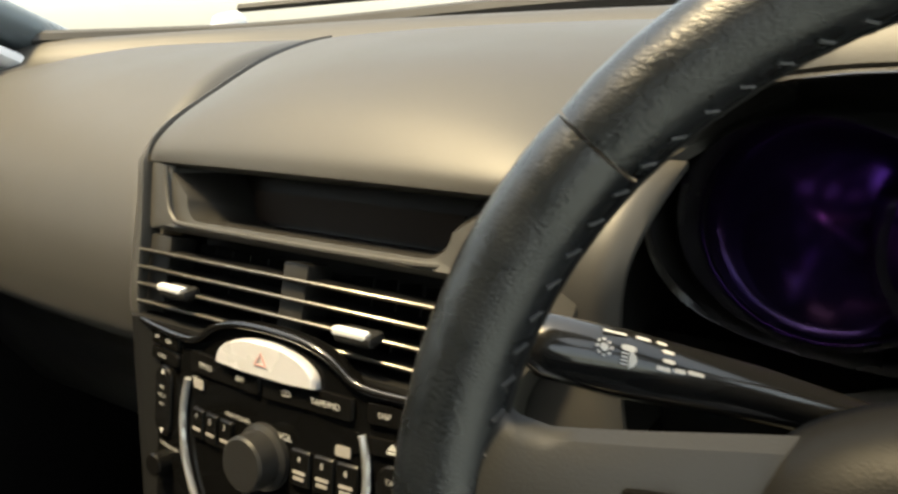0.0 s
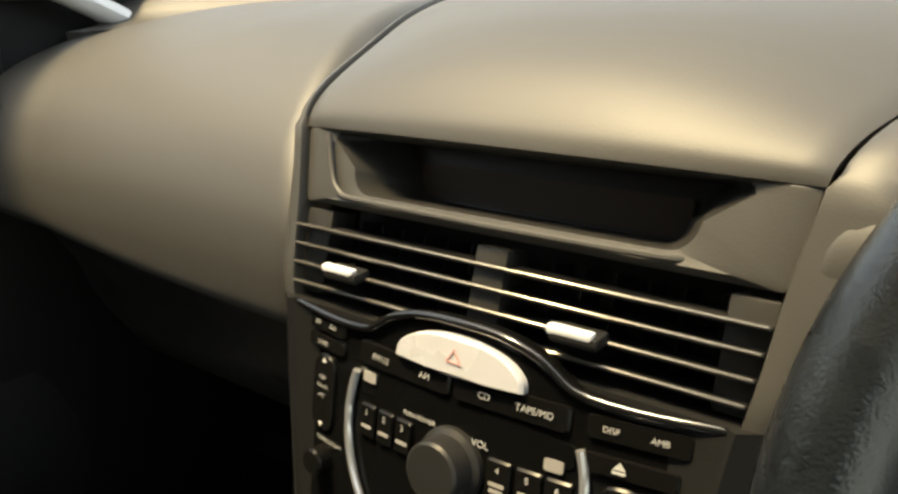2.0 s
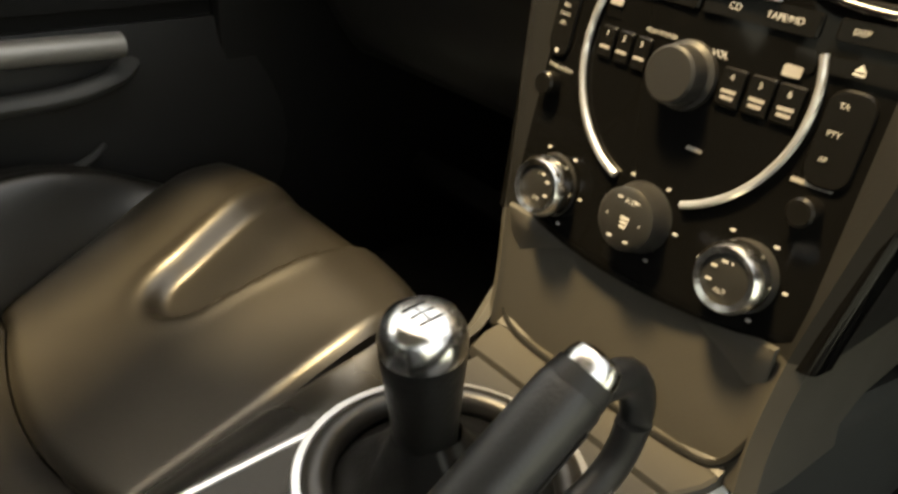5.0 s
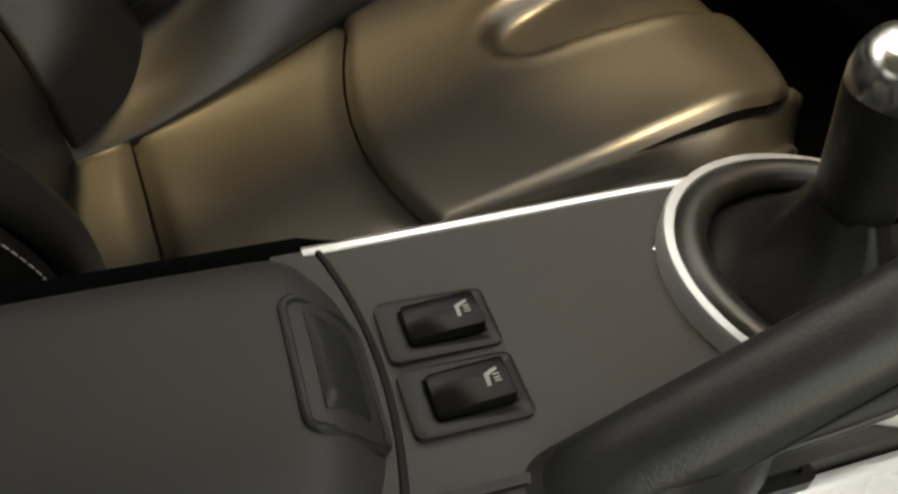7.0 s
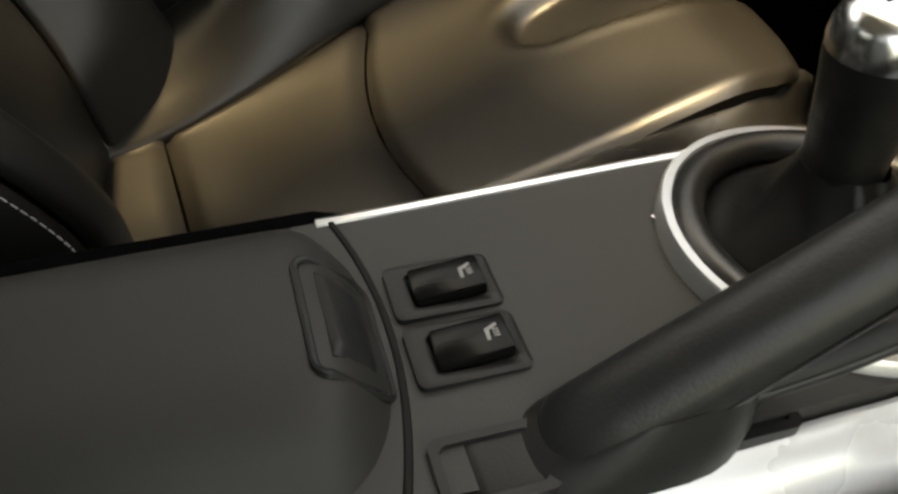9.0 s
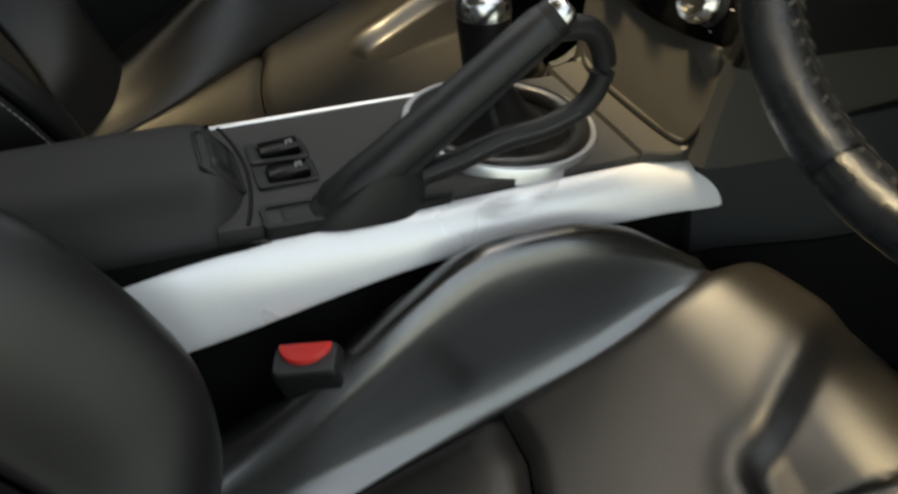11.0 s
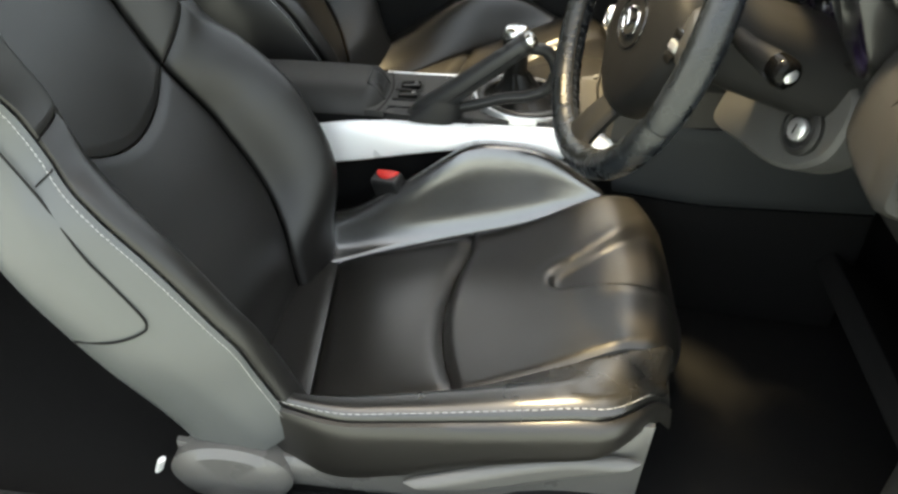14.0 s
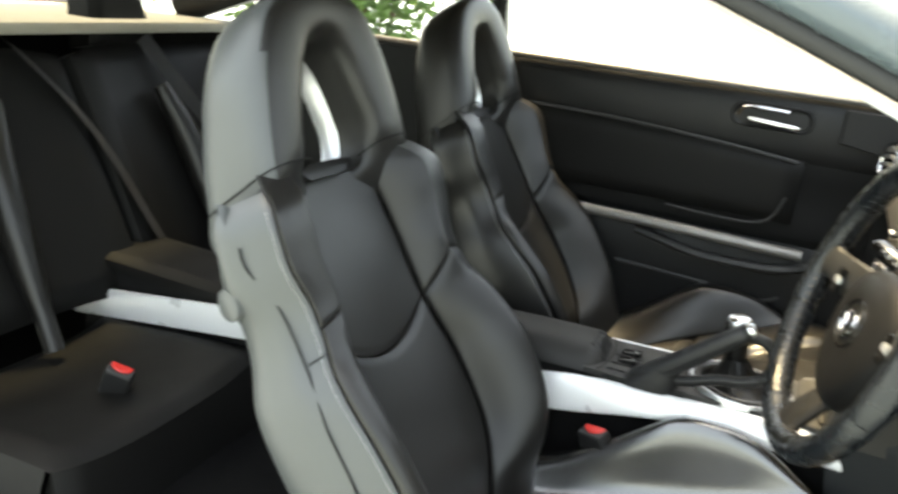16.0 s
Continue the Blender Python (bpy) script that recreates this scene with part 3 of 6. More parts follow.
def passenger_pad(u, v):
    x0 = -0.655
    x = x0 + (-EDGE(v) - 0.002 - 0.008 * (1 - smooth((v - 0.5) / 0.25)) - x0) * u
    y, z = PAD(v * (1 - FOOT(x) * v * v))
    fall = smooth((-0.50 - x) / 0.2)
    return (x, y - 0.02 * fall * smooth(v * 2), z - 0.018 * fall * (1 - smooth((v - 0.3) / 0.4)))


part("passenger_pad", pillow(passenger_pad, 60, 44, 0.020, 0.012, 0.03, sides="rt", power=2.4), M_DASH, dash, "smooth passenger side dashboard pad")


def ridge(u, v):
    x = -0.66 + 1.32 * u
    bow = 0.11 * (1 - (x / .66) ** 2)
    y, z = path_ridge(v)
    return (x, y + bow - 0.11 + 0.11 * v * 0.6 - 0.10 * smooth((abs(x) - .4) / .3), z - 0.012 * (x / .66) ** 2)


path_ridge = hermite([(0.0, 0.57, 0.938), (0.18, 0.60, 0.945), (0.32, 0.618, 0.963), (0.45, 0.634, 0.971), (0.58, 0.654, 0.970), (0.75, 0.68, 0.965), (1.0, 0.76, 0.972)])
part("defroster_ridge", pillow(ridge, 48, 16, 0.01, 0.003, 0.03), M_DASH, dash, "raised strip along the windscreen")
LIP = hermite([(0.0, 0.233, 0.8845), (0.08, 0.243, 0.8985), (0.2, 0.270, 0.921), (0.36, 0.32, 0.941), (0.55, 0.41, 0.954), (0.75, 0.50, 0.959), (1.0, 0.605, 0.960)])


HEDGE = hermite([(0.0, 0.151, 0.243, 0.881), (0.08, 0.153, 0.249, 0.890), (0.2, 0.161, 0.272, 0.902), (0.36, 0.183, 0.332, 0.918), (0.55, 0.212, 0.41, 0.937), (0.75, 0.250, 0.50, 0.948), (1.0, 0.300, 0.60, 0.952)])


def centre_hood(u, v):
    s = 2 * u - 1
    y, z = LIP(v)
    ex, ey, ez = HEDGE(v)
    k = abs(s) ** 2.4
    return (s * ex, y + (ey - y) * k, z + (ez - z) * k)


part("centre_hood", pillow(centre_hood, 48, 36, 0.003, 0.0018, 0.008), M_DASH, dash, "rounded hood over the display")
for c, size in (((-0.25, 0.49, 0.84), (0.80, 0.22, 0.12)), ((-0.25, 0.46, 0.76), (0.80, 0.26, 0.16)), ((0.40, 0.53, 0.80), (0.50, 0.14, 0.20)), ((0, 0.38, 0.82), (0.31, 0.16, 0.11))):
    part("core", box(c, size, 0.01), M_DARK, dash, "black inner structure")

# driver's side: pad round the instruments

def driver_top(u, v):
    v = 0.52 * v
    y, z = PAD(v)
    x0, x1 = EDGE(v) + 0.020, 0.665
    x = x0 + (x1 - x0) * u
    hump = math.exp(-((x - 0.365) / 0.185) ** 6)
    near = smooth((0.52 - y) / 0.18)
    fall = smooth((x - 0.50) / 0.11)
    y -= 0.036 * smooth((v - 0.12) / 0.36) * (1 - smooth((x - 0.19) / 0.08))
    return (x, y + 0.004 * hump + 0.075 * fall * smooth(v * 2), z + 0.068 * hump * near - 0.018 * fall)


part("driver_top", pillow(driver_top, 44, 26, 0.012, 0.006, 0.012, sides="lt"), M_DASH, dash, "dashboard top over the instruments")


def cheek(xa, xb, v0):
    def f(u, v):
        w = v0 + (1 - v0) * v
        y, z = PAD(w)
        x0 = EDGE(w) - 0.024 if xa is None else xa
        edge = xb + (0.014 * ((w - 0.70) / 0.26) ** 2 if xa is None else 0)
        x = x0 + (edge - x0) * u
        return (x, y + (-0.006 - 0.034 * smooth((z - 0.795) / 0.085) if xa is None else 0.085 + 0.02 * (1 - u) ** 2), z)

    return f


part("inner_cheek", pillow(cheek(None, 0.194, 0.44), 16, 24, 0.012, 0.008, 0.012), M_DASH, dash, "narrow dashboard cheek beside the instruments")
part("outer_cheek", pillow(cheek(0.520, 0.672, 0.50), 12, 24, 0.012, 0.008, 0.02), M_STACK, dash, "dashboard cheek at the driver's door")


def under(u, v):
    x = -0.66 + 0.515 * u
    y, z = path_under(v)
    return (x, y, z)


path_under = hermite([(0.0, 0.275, 0.732), (0.3, 0.30, 0.69), (0.6, 0.33, 0.62), (0.85, 0.40, 0.545), (1.0, 0.50, 0.53)])
part("glovebox_lid", pillow(lambda u, v: under(0.10 + 0.88 * u, 0.05 + 0.75 * v), 16, 16, 0.02, 0.008, 0.03, face=(0, -1, 0)), M_BLACK, dash, "black glovebox lid")
part("lower_panel", pillow(lambda u, v: (0.15 + 0.51 * u, path_under(v)[0] + 0.11, path_under(v)[1] + 0.01), 16, 16, 0.02, 0.008, 0.03, face=(0, -1, 0)), M_BLACK, dash, "black knee panel")
part("latch", box((-0.40, 0.318, 0.672), (0.055, 0.010, 0.016), 0.004, rot=Matrix.Rotation(radians(-20), 3, "X")), M_TRIM, dash)


def round_vent(c, axis, name_label):
    """A round end vent: ring, cup, curved slats."""
    ob = thing("air_vent", name_label, "air vent", "round dashboard vents")
    r, u, n = basis(axis)
    c = Vector(c)
    part("ring", lathe(c, axis, [(0.036, -0.02), (0.047, -0.012), (0.049, 0.004), (0.046, 0.008), (0.042, 0.006), (0.040, -0.02)], 32, close=False), M_BROW, ob, "gloss black ring")
    part("inner_ring", lathe(c, axis, [(0.0425, 0.0065), (0.0405, 0.0075), (0.0390, 0.0045), (0.0405, 0.003)], 32, close=False), M_CHROME, ob, "thin chrome inner ring")
    part("cup", lathe(c, axis, [(0.0, -0.022), (0.041, -0.021), (0.041, -0.014)], 28, close=False), M_DARK, ob)
    for k in range(4):
        h = -0.027 + 0.018 * k
        w = math.sqrt(max(0.0, 0.038**2 - h * h))
        bm = tube([c + r * w * t + u * (h + 0.006 * (1 - t * t)) + n * 0.0 for t in (-1, -.5, 0, .5, 1)], 0.0055, 6, up=tuple(n), flat=1.6)
        part("slat", bm, M_SILVER, ob)
    return based(ob, c)


round_vent((-0.641, 0.233, 0.846), (0.30, -0.95, 0.1), "round black-ringed vent at the passenger end of the dashboard")
round_vent((0.655, 0.345, 0.800), (0.20, -0.97, 0.1), "round black-ringed vent at the driver's end of the dashboard")

# ---- centre stack ----
NS = Vector((0, -0.983, 0.182))


def S(x, z, out=0.0):
    """A place on the radio panel's plane."""
    return Vector((x, 0.199 + (z - 0.769) * 0.185 + 0.75 * x * x, z)) + NS * out


NU = Vector((0, -0.955, 0.297))


def U(x, z, out=0.0):
    """A place on the display surround's plane."""
    return Vector((x, 0.206 + (z - 0.783) * 0.31 + 0.30 * x * x, z)) + NU * out


stack = thing("centre_stack", "tapering centre stack with vents, radio and heater controls", "centre stack")
WID = hermite([(0.50, 0.118), (0.54, 0.116), (0.60, 0.120), (0.66, 0.128), (0.74, 0.140), (0.80, 0.148), (0.85, 0.152), (0.892, 0.155)])
SEAM = hermite([(0.50, 0.105), (0.60, 0.1115), (0.66, 0.119), (0.70, 0.1255), (0.74, 0.130), (0.77, 0.1335), (0.80, 0.139), (0.838, 0.1435), (0.865, 0.148), (0.881, 0.151)])
rows = []
for k in range(21):
    z = 0.505 + (0.783 - 0.505) * k / 20
    w = WID(z)
    y0 = S(0, z, -0.006).y if z > 0.60 else S(0, 0.60, -0.006).y - (0.60 - z) * 0.06
    rows.append([(-w, y0 + 0.004, z), (-w - 0.004, y0 + 0.03, z), (-w - 0.006, y0 + 0.22, z), (w + 0.006, y0 + 0.22, z), (w + 0.004, y0 + 0.03, z), (w, y0 + 0.004, z), (w - 0.010, y0 - 0.003, z), (w - 0.014, y0, z), (-w + 0.014, y0, z), (-w + 0.010, y0 - 0.003, z)])
part("body", quads(rows[7:], closed_u=True, cap=True), M_DARK, stack, "dark stack body with raised side edges")
part("lower_body", quads(rows[:8], closed_u=True, cap=True), M_SHELF, stack, "grey lower stack panel")

# display surround with its recess
n = 8


def trapeze(wt, wb, zt, zb, r=0.012):
    pts = []
    for (cx, cz), a0 in (((wt - r * .5, zt - r * .3), 0), ((-wt + r * .5, zt - r * .3), 90), ((-wb + r, zb + r), 180), ((wb - r, zb + r), 270)):
        rr = r * (.35 if a0 < 180 else 1)
        for k in range(n):
            a = radians(a0 + 90 * k / (n - 1))
            pts.append((cx + rr * math.cos(a), cz + rr * math.sin(a)))
    return pts


outer = trapeze(0.150, 0.1435, 0.8802, 0.838, 0.004)
inner = trapeze(0.126, 0.104, 0.8792, 0.8475, 0.014)
part("display_surround", slab(outer, U, 0.03, 0.003, hole=inner), M_DASH, stack, "grey display surround")
deep = trapeze(0.105, 0.085, 0.884, 0.851, 0.010)
bm = quads([[U(a, b, -0.003) for a, b in inner], [U(a, b, -0.022) for a, b in trapeze(0.110, 0.092, 0.8825, 0.8495, 0.012)], [U(a, b, -0.05) for a, b in deep]], closed_u=True)
part("recess", bm, M_STACK, stack)
bm = slab(trapeze(0.106, 0.086, 0.885, 0.850, 0.010), lambda a, b, o: U(a, b, -0.048 + o), 0.004)
part("display", bm, M_SCREEN, stack, "dark blank display")
bm = slab(rounded(0.172, 0.019, 0.002, 3, -0.002, 0.8625), lambda a, b, o: U(a, b, -0.046 + o), 0.002)
part("display_window", bm, material("smoked_display", (0.034, 0.025, 0.020), 0.6, spec=0.1), stack)
f = path_of([U(a, b, 0.0015) for a, b in ((-0.1265, 0.8785), (-0.1215, 0.864), (-0.112, 0.848), (-0.09, 0.8445), (0.0, 0.8445), (0.05, 0.8445), (0.075, 0.8445))] + [U(0.092, 0.8445, -0.0005), U(0.104, 0.8450, -0.006)])
part("surround_lip", tube(sampled(f, 40), 0.0018, 8), M_DASH, stack)

# vents: housing, slats, dividers, tabs
bm = quads([[U(-0.146, 0.838, -0.004), U(0.146, 0.838, -0.004)], [U(-0.146, 0.838, -0.055), U(0.146, 0.838, -0.055)], [U(-0.140, 0.778, -0.055), U(0.140, 0.778, -0.055)], [U(-0.140, 0.778, -0.004), U(0.140, 0.778, -0.004)]])
part("vent_housing", bm, M_DARK, stack, shade=False)
for k in range(4):
    z = 0.8257 - 0.0108 * k
    w = SEAM(z) - 0.0012
    slat = part("vent_slat", box(U(0, z, -0.012), (2 * w, 0.020, 0.0016), 0.0006, 1, rot=Matrix.Rotation(radians(-10), 3, "X")), M_BLACK, stack)
    part("edge", box(U(0, z, -0.0015), (2 * w, 0.0022, 0.0016), 0.0006, 1), M_SLAT, slat, "champagne slat edge")
for x, wd in ((-0.131, 0.022), (0.0, 0.020), (0.131, 0.022)):
    part("vent_divider", box(U(x, 0.810, -0.016), (wd, 0.022, 0.052), 0.002, 2, rot=Matrix.Rotation(radians(-17), 3, "X")), M_STACK, stack)
for k in range(14):
    x = -0.112 + 0.0172 * k
    if abs(x) > 0.014:
        part("vent_vane", box(U(x, 0.808, -0.036), (0.0014, 0.022, 0.05), 0, rot=Matrix.Rotation(radians(-17), 3, "X")), M_DARK, stack)
for x, z in ((-0.091, 0.8040), (0.060, 0.8040)):
    tab = part("vent_tab", box(U(x, z, 0.004), (0.026, 0.014, 0.007), 0.0025, 2), M_BLACK, stack)
    # pale silver paint carries the chrome's bright reflection
    part("tab_top", box(U(x - 0.002, z + 0.0015, 0.0085), (0.024, 0.006, 0.0050), 0.0016, 2), M_ALU, tab, "chrome grip, its glint put in pale silver")

def side_frame(sx, z, out):
    """A place on the narrow frame that closes the stack at its sides."""
    k = smooth((z - 0.765) / 0.03)
    return S(sx, z, out).lerp(U(sx, z, out), k)


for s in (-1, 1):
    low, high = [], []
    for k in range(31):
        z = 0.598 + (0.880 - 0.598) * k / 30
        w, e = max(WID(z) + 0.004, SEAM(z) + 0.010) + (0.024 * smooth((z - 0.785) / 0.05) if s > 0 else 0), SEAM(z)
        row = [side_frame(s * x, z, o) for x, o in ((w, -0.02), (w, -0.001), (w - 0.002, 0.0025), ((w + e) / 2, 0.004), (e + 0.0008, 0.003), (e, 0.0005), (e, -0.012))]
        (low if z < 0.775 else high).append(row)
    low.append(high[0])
    for k in range(1, 25):
        x, y, z = HEDGE(k / 24)
        high.append([(s * (x + dx * (2.9 if s > 0 else 1)), y + 0.3 * dx, z + dz) for dx, dz in ((0.0125, -0.012 if s > 0 else -0.060), (0.0125, -0.006), (0.0105, -0.0020), (0.0060, 0.0010), (0.0022, 0.0018), (0.0012, 0.0002), (0.0006, -0.012))])
    part("side_frame", quads(high), M_DASH, stack, "narrow grey frame running up beside the hood")
    # the frame's lower end is split off and blackened for the shade there
    part("lower_frame", quads(low), M_PIANO, stack, "narrow lower frame, blackened for shade beside the radio")

# radio fascia with a raised brow round the hazard key
brow = hermite([(-0.136, 0.7805), (-0.075, 0.7810), (-0.062, 0.7835), (-0.048, 0.7925), (-0.030, 0.7985), (0.0, 0.8008), (0.030, 0.7985), (0.048, 0.7925), (0.062, 0.7835), (0.075, 0.7810), (0.136, 0.7805)])
half = hermite([(0.0, 0.111), (0.12, 0.1135), (0.35, 0.1185), (0.6, 0.1255), (0.8, 0.1300), (1.0, 0.1345)])


def fascia_face(u, v):
    x = (2 * u - 1) * half(v)
    zb = 0.598 + 0.010 * (x / 0.108) ** 2
    return S(x, zb + (brow(x) - zb) * v, 0.003)


fascia = part("radio_fascia", pillow(fascia_face, 48, 40, 0.002, 0.0015, 0.008, face=NS), M_PIANO, stack, "gloss black radio fascia")
f = [S(x, brow(x) - 0.001, 0.005) for x in [-0.134 + 0.268 * k / 60 for k in range(61)]]
part("fascia_brow", tube(f, 0.0024, 10), M_BROW, stack)
# hazard key
haz = [(0.040 * math.cos(a), 0.7765 + 0.0170 * math.sin(a) - (0.002 if math.sin(a) < .05 else 0)) for a in [math.pi * k / 20 for k in range(21)]]
haz += [(-0.02, 0.7732), (0.0, 0.7726), (0.02, 0.7732)]
key = part("hazard_key", slab(haz, lambda a, b, o: S(a, b, 0.009 + o), 0.008, 0.0018), M_HAZARD, stack, "silver hazard warning key")
tri = [(-0.0050, 0.7800), (0.0050, 0.7800), (0.0, 0.7880)]
tri_in = [(-0.0034, 0.7809), (0.0034, 0.7809), (0.0, 0.7862)]
part("hazard_sign", slab(tri, lambda a, b, o: S(a, b, 0.0096 + o), 0.0006, 0, hole=tri_in), material("hazard_mark", (0.42, 0.24, 0.22), 0.5), key)


def pad_key(w, h, at, r=0.002, out=0.0055, parent=None, name="radio_key", mat=None, lean=0.0):
    o = [(a + lean * (b - at[1]), b) for a, b in rounded(w, h, r, 4, *at)]
    return part(name, slab(o, lambda a, b, q: S(a, b, out + q), out, 0.0012), mat or M_KEY, parent or fascia)


def mark(text, at, size, k, out=0.0058, mat=None):
    return lettering(text, lambda a, b, o: S(a, b, out + o), at, size * 0.86, mat or M_WHITE, k, "marking")


def bars(at, w, h, k, out=0.0060, mat=None, rows=1):
    bm = bmesh.new()
    for i in range(rows):
        slab(rounded(w * (1 - .15 * i), h, h * .3, 2, at[0], at[1] - i * h * 1.7), lambda a, b, o: S(a, b, out + o), 0.0004, bm=bm)
    return part("marking", bm, mat or M_WHITE, k)


k1 = pad_key(0.066, 0.0125, (-0.037, 0.7675))
mark("FM1/2", (-0.052, 0.7675), 0.0058, k1)
mark("AM", (-0.020, 0.7675), 0.0058, k1)
k2 = pad_key(0.066, 0.0125, (0.031, 0.7675))
mark("CD", (0.018, 0.7675), 0.0058, k2)
mark("TAPE/MD", (0.046, 0.7675), 0.0058, k2)
k = pad_key(0.034, 0.0095, (-0.100, 0.7735))
mark("SET", (-0.108, 0.7735), 0.0042, k)
mark("CLK", (-0.094, 0.7735), 0.0042, k)
k = pad_key(0.034, 0.0080, (-0.100, 0.7625))
mark("LOAD", (-0.102, 0.7625), 0.0042, k)
k = pad_key(0.048, 0.0110, (0.096, 0.7685))
mark("DISP", (0.084, 0.7685), 0.0048, k)
mark("AMB", (0.106, 0.7685), 0.0048, k)
k = pad_key(0.044, 0.0090, (0.094, 0.7515))
part("marking", slab([(0.0865, 0.7515), (0.0925, 0.7515), (0.0895, 0.7550)], lambda a, b, o: S(a, b, 0.006 + o), 0.0005), M_WHITE, k)
part("marking", slab([(0.0865, 0.7495), (0.0925, 0.7495), (0.0925, 0.7507), (0.0865, 0.7507)], lambda a, b, o: S(a, b, 0.006 + o), 0.0005), M_WHITE, k)
# disc slot bar
k = pad_key(0.138, 0.0120, (0.0, 0.7500), 0.003, 0.004, mat=M_PIANO, name="slot_bar")
lettering("PUSH POWER", lambda a, b, o: S(a, b, 0.0045 + o), (-0.022, 0.7440), 0.0036, M_WHITE, k)
lettering("VOL", lambda a, b, o: S(a, b, 0.0045 + o), (0.0175, 0.7425), 0.0054, M_WHITE, k)
part("logo_plate", slab(rounded(0.010, 0.006, 0.001, 2, -0.061, 0.7545), lambda a, b, o: S(a, b, 0.0046 + o), 0.0006), M_GREYMARK, k)
part("logo_plate", slab(rounded(0.010, 0.006, 0.001, 2, 0.058, 0.7440), lambda a, b, o: S(a, b, 0.0046 + o), 0.0006), M_GREYMARK, k)
for i, x in enumerate((-0.0600, -0.0462, -0.0324)):
    k = pad_key(0.0122, 0.019, (x, 0.7300), 0.0015)
    mark(str(i + 1), (x, 0.7350), 0.0056, k)
    bars((x, 0.7270), 0.008, 0.0018, k, mat=M_GREYMARK)
for i, x in enumerate((0.0295, 0.0460, 0.0620)):
    k = pad_key(0.0148, 0.021, (x, 0.7275), 0.0015)
    mark(str(i + 4), (x, 0.7330), 0.0056, k)
    bars((x, 0.7255), 0.009, 0.002, k, mat=M_GREYMARK, rows=2)
knob = part("volume_knob", lathe(S(0.0005, 0.7265), NS, [(0.0200, 0.002), (0.0195, 0.006), (0.0165, 0.008), (0.0160, 0.020), (0.0145, 0.0215), (0.0, 0.0215)], 40), M_BLACK, fascia, "black volume knob")
part("pointer", box(S(0.0005, 0.7120, 0.010), (0.0012, 0.002, 0.004), 0), M_WHITE, knob)
# left column
oval = pad_key(0.020, 0.046, (-0.1005, 0.7330), 0.009)
for z, w in ((0.7512, 0.004), (0.7152, 0.004)):
    d = 0.003 if z > 0.73 else -0.003
    part("marking", slab([(-0.1025, z), (-0.0985, z), (-0.1005, z + d)], lambda a, b, o: S(a, b, 0.006 + o), 0.0005), M_WHITE, oval)
mark("SEEK", (-0.1005, 0.7425), 0.0036, oval)
mark("TRACK", (-0.1005, 0.7370), 0.0036, oval)
mark("APC", (-0.1005, 0.7315), 0.0036, oval)
lettering("TUNE/AUTO-M", lambda a, b, o: S(a, b, 0.0034 + o), (-0.094, 0.7045), 0.0034, M_WHITE, fascia)
part("tune_knob", lathe(S(-0.0985, 0.6930), NS, [(0.0085, 0.002), (0.0080, 0.012), (0.0065, 0.0135), (0.0, 0.0135)], 24), M_KEY, fascia)
part("tune_knob", lathe(S(0.0900, 0.6800), NS, [(0.0085, 0.002), (0.0080, 0.012), (0.0065, 0.0135), (0.0, 0.0135)], 24), M_KEY, fascia)
# right column
col = pad_key(0.024, 0.050, (0.0920, 0.7180), 0.009)
mark("TA", (0.0890, 0.7345), 0.0048, col)
mark("PTY", (0.0890, 0.7205), 0.0048, col)
mark("AF", (0.0885, 0.7075), 0.0044, col)
bars((0.0870, 0.6935), 0.022, 0.0025, fascia, 0.0036, mat=M_GREYMARK)
bars((0.020, 0.6900), 0.010, 0.0022, fascia, 0.0036, mat=M_GREYMARK)
# silver arc
def arc(a0, a1):
    return [S(0.0752 * math.cos(radians(a)), 0.7300 + 0.0752 * math.sin(radians(a)), 0.0055) for a in np.linspace(a0, a1, 40)]


part("arc_trim", tube(arc(160, 251), 0.0024, 8), M_SILVER, fascia, "silver arc trim")
part("arc_trim", tube(arc(289, 380), 0.0024, 8), M_SILVER, fascia, "silver arc trim")
